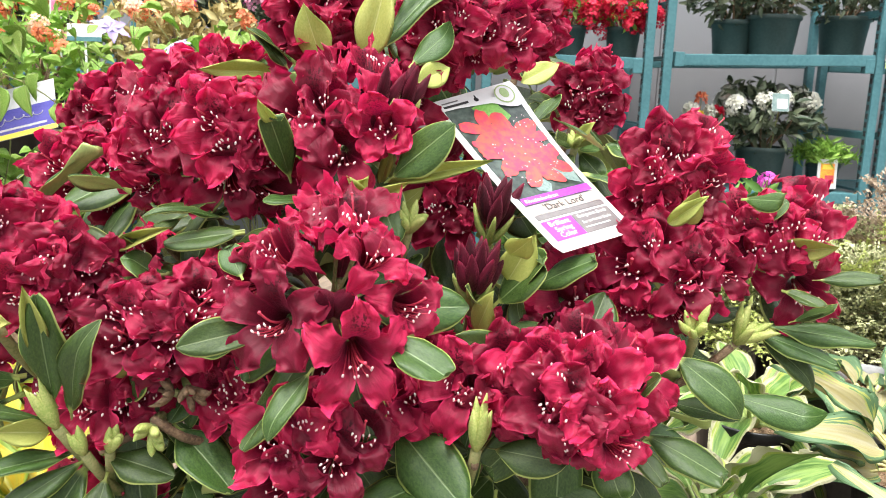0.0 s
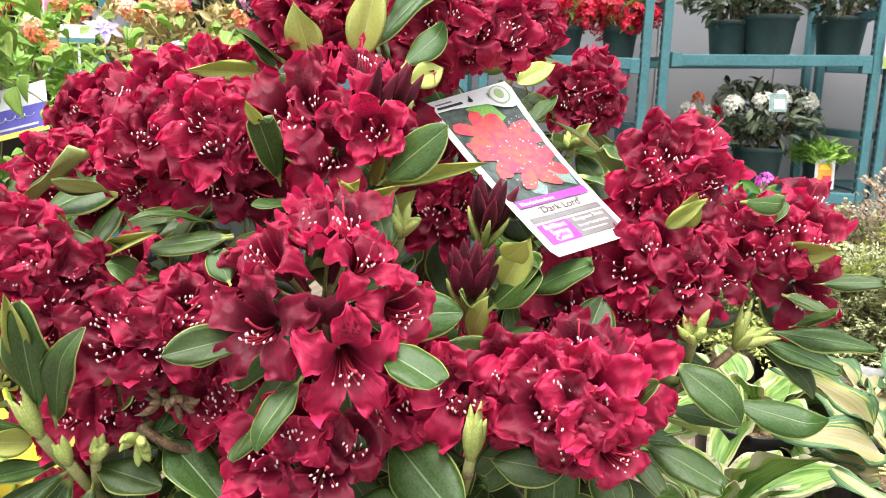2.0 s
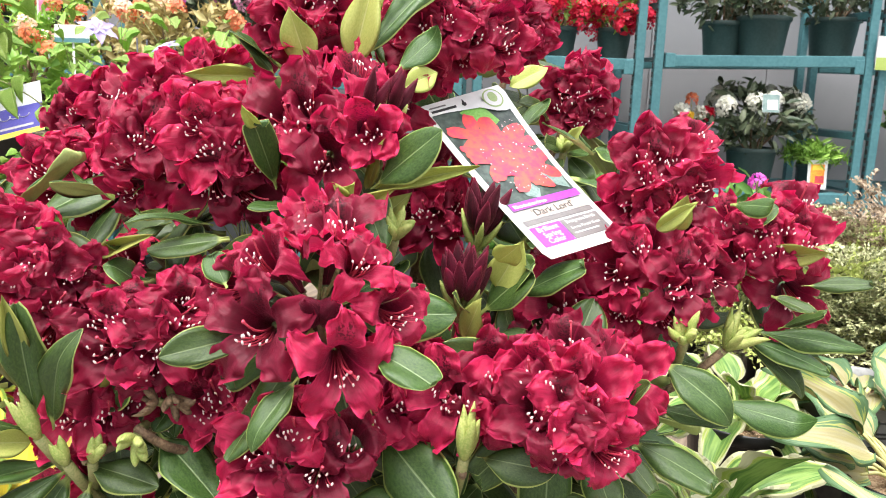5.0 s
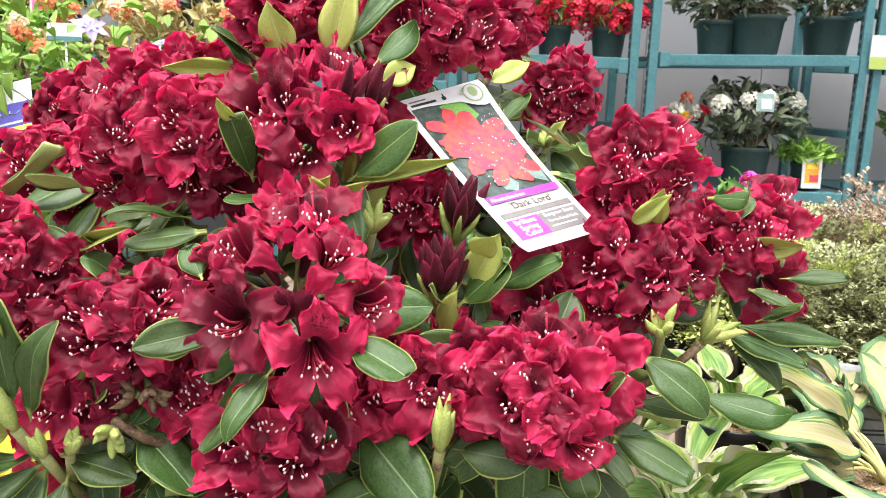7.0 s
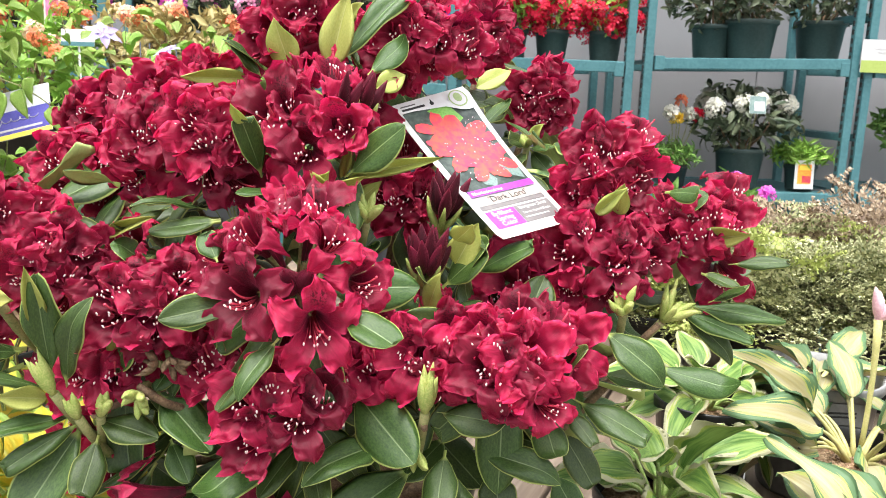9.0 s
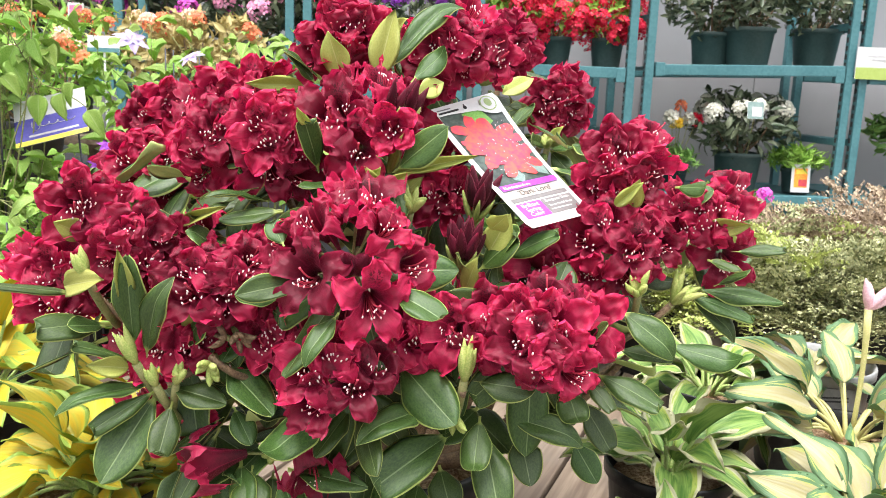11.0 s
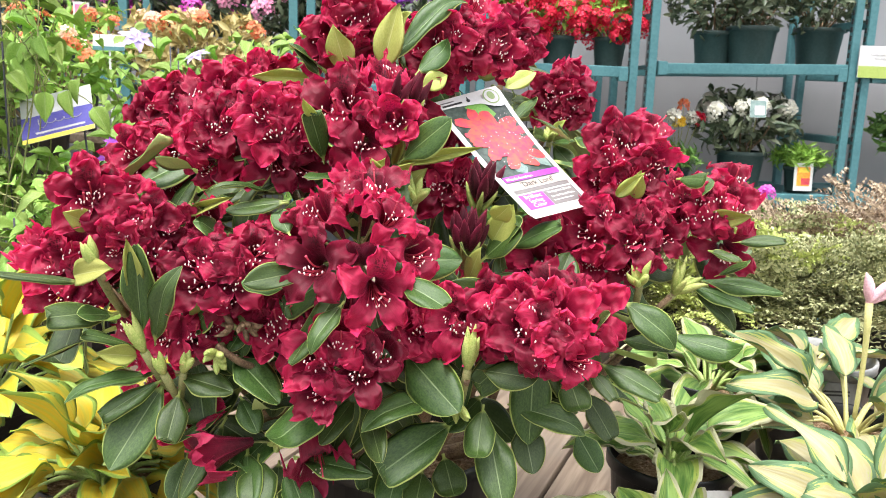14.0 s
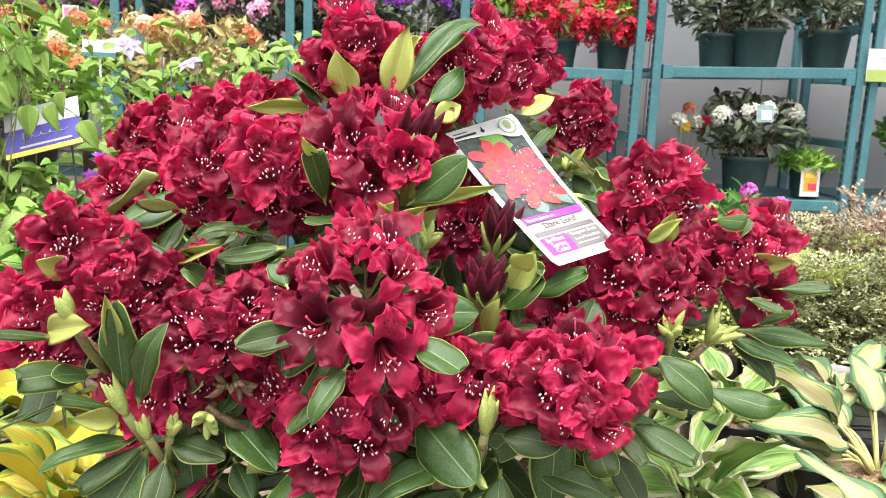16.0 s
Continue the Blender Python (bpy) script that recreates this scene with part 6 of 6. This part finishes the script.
trailing_vine([(-0.79, 1.49, 1.42), (-0.74, 1.475, 1.36), (-0.69, 1.472, 1.30), (-0.655, 1.472, 1.245), (-0.625, 1.472, 1.235), (-0.590, 1.472, 1.215), (-0.57, 1.472, 1.200)],
              [((-0.663, 1.470, 1.225), (-0.663, 1.462, 1.166), 0.62), ((-0.620, 1.470, 1.229), (-0.612, 1.462, 1.176), 0.6), ((-0.573, 1.470, 1.198), (-0.540, 1.460, 1.150), 0.6),
               ((-0.597, 1.470, 1.250), (-0.607, 1.46, 1.205), 0.55), ((-0.712, 1.470, 1.290), (-0.680, 1.46, 1.235), 0.6), ((-0.667, 1.470, 1.330), (-0.650, 1.46, 1.280), 0.6), ((-0.70, 1.470, 1.315), (-0.725, 1.46, 1.260), 0.6)])
clematis((-0.70, 1.72, BENCH), 0.16, 1.10, 12, 11, 0.055, 6, K1, [(-0.60, 1.60, 1.08, 0.022), (-0.56, 1.62, 1.06, 0.022), (-0.58, 1.60, 1.12, 0.02)], VIOLET)
K2 = "leafy clematis with pale lavender flowers in a black pot"
clematis((-0.52, 2.02, BENCH), 0.22, 1.39, 26, 17, 0.048, 7, K2, [(-0.60, 1.88, 1.352, 0.045), (-0.46, 1.88, 1.318, 0.036)])
clematis((-0.30, 2.06, BENCH), 0.20, 1.38, 22, 16, 0.048, 8, K2)
clematis((-0.62, 1.30, BENCH), 0.13, 1.06, 14, 10, 0.052, 15, K1, [(-0.52, 1.26, 0.99, 0.04)])
clematis((-0.55, 1.74, BENCH), 0.17, 1.17, 14, 12, 0.055, 9, K2, [(-0.52, 1.58, 1.06, 0.05)])


def sign_card():
    at = Vector((-0.672, 1.55, 1.178))
    m = Matrix.Translation(at) @ Matrix.Rotation(radians(-8), 4, "Z") @ Matrix.Rotation(radians(90 - 34), 4, "X") @ Matrix.Rotation(radians(19), 4, "Z")
    t = thing("plant_sign", at, "white, indigo and yellow plant sign on thin wire legs", "sign")
    part("card", box_data("card", 0.146, 0.110, 0.002, CARD, 0.0008), t, m)
    part("print", box_data("print", 0.1455, 0.052, 0.0006, INDIGO, 0), t, m @ Matrix.Translation((0, -0.019, 0.0014)), "indigo printed band")
    part("print", box_data("print", 0.1455, 0.010, 0.0006, GOLD, 0), t, m @ Matrix.Translation((0, -0.0500, 0.0015)), "yellow printed stripe")
    pts = [Vector((-0.042 + 0.0022 * i + 0.004 * math.cos(i * 0.8), -0.014 + 0.009 * math.sin(i * 0.8) * (1.25 if i < 9 else 0.45), 0.0024)) for i in range(41)]
    part("print", joined("print", [tube(pts, 0.0008, 4, 0)], [GREYPRINT]), t, m, "pale handwritten flourish")
    part("print", box_data("print", 0.10, 0.0045, 0.0004, GREYPRINT, 0), t, m @ Matrix.Translation((0.005, -0.036, 0.0020)))
    for x in (-0.06, 0.05):
        p = m @ Vector((x, -0.02, -0.003))
        part("wire_leg", joined("wire_leg", [tube([p, Vector((p.x + 0.03, p.y + 0.02, BENCH + 0.05))], 0.0022, 6, 0)], [WIRE]), t)


sign_card()
AZ = "azalea with bronze foliage and orange-red blossom in a pot"
for i, (x, y, z) in enumerate(((-1.25, 2.55, 0.0), (-0.98, 2.50, 0.0), (-0.72, 2.58, 0.0), (-1.5, 2.5, 0.0), (-1.15, 2.2, -0.1), (-0.95, 2.15, -0.1), (-0.56, 2.56, 0.0), (-1.4, 2.15, -0.1), (-1.75, 2.5, 0.0))):
    potted_shrub((x, y, 1.09 + z), 0.09, 0.15, (0.18, 0.15, 0.14), BRONZELEAF if i % 2 == 0 else LIMELEAF, 220, 0.045, 90 + i, AZ, [(ORANGE, 7, 0.022, 13, 0.012)] + ([(PEACH, 4, 0.024, 12, 0.014)] if i % 3 == 2 else []), BLACK, "shrub", "azaleas on the rear stand")


def rear_stand():
    t = thing("display_stand", (-1.0, 2.4, 0), "low grey display stand carrying azaleas", "stand")
    for y, z in ((2.55, 1.088), (2.18, 0.988)):
        part("stand_top", box_data("stand_top", 1.85, 0.36, 0.03, WOOD, 0.004), t, Matrix.Translation((-1.375, y, z - 0.015)))
        for x in (-2.2, -0.9):
            part("leg", box_data("leg", 0.06, 0.06, z - 0.03, WOOD, 0.004), t, Matrix.Translation((x, y, (z - 0.03) / 2)))


rear_stand()


def phlox(at, seed):
    t = potted_shrub(at, 0.08, 0.15, (0.12, 0.11, 0.13), MIDLEAF, 170, 0.06, seed, "leafy plant with small magenta flower heads in black pot", (), BLACK, "potted plant", "flowering plants on the bench")
    for i, (x, z) in enumerate(((1.038, 1.013), (1.086, 0.944), (0.95, 1.05))):
        r = random.Random(i)
        p = Vector((x, 1.92, z))
        part("stalk", joined("stalk", [tube([Vector(at) + Vector((0, 0, 0.2)), p], 0.0025, 5, 0)], [STEM]), t)
        blossom_cluster(t, p, r, 0.018, 16, 0.012, MAGENTA)


phlox((1.00, 2.02, BENCH), 120)
potted_shrub((0.62, 2.0, BENCH), 0.09, 0.16, (0.18, 0.16, 0.15), MIDLEAF, 260, 0.07, 121, "leafy green plant in a black pot on the bench", (), BLACK, "potted plant", "flowering plants on the bench")
potted_shrub((0.40, 1.55, BENCH), 0.09, 0.16, (0.17, 0.15, 0.13), MIDLEAF, 260, 0.07, 122, "leafy green plant in a black pot on the bench", (), BLACK, "potted plant", "flowering plants on the bench")
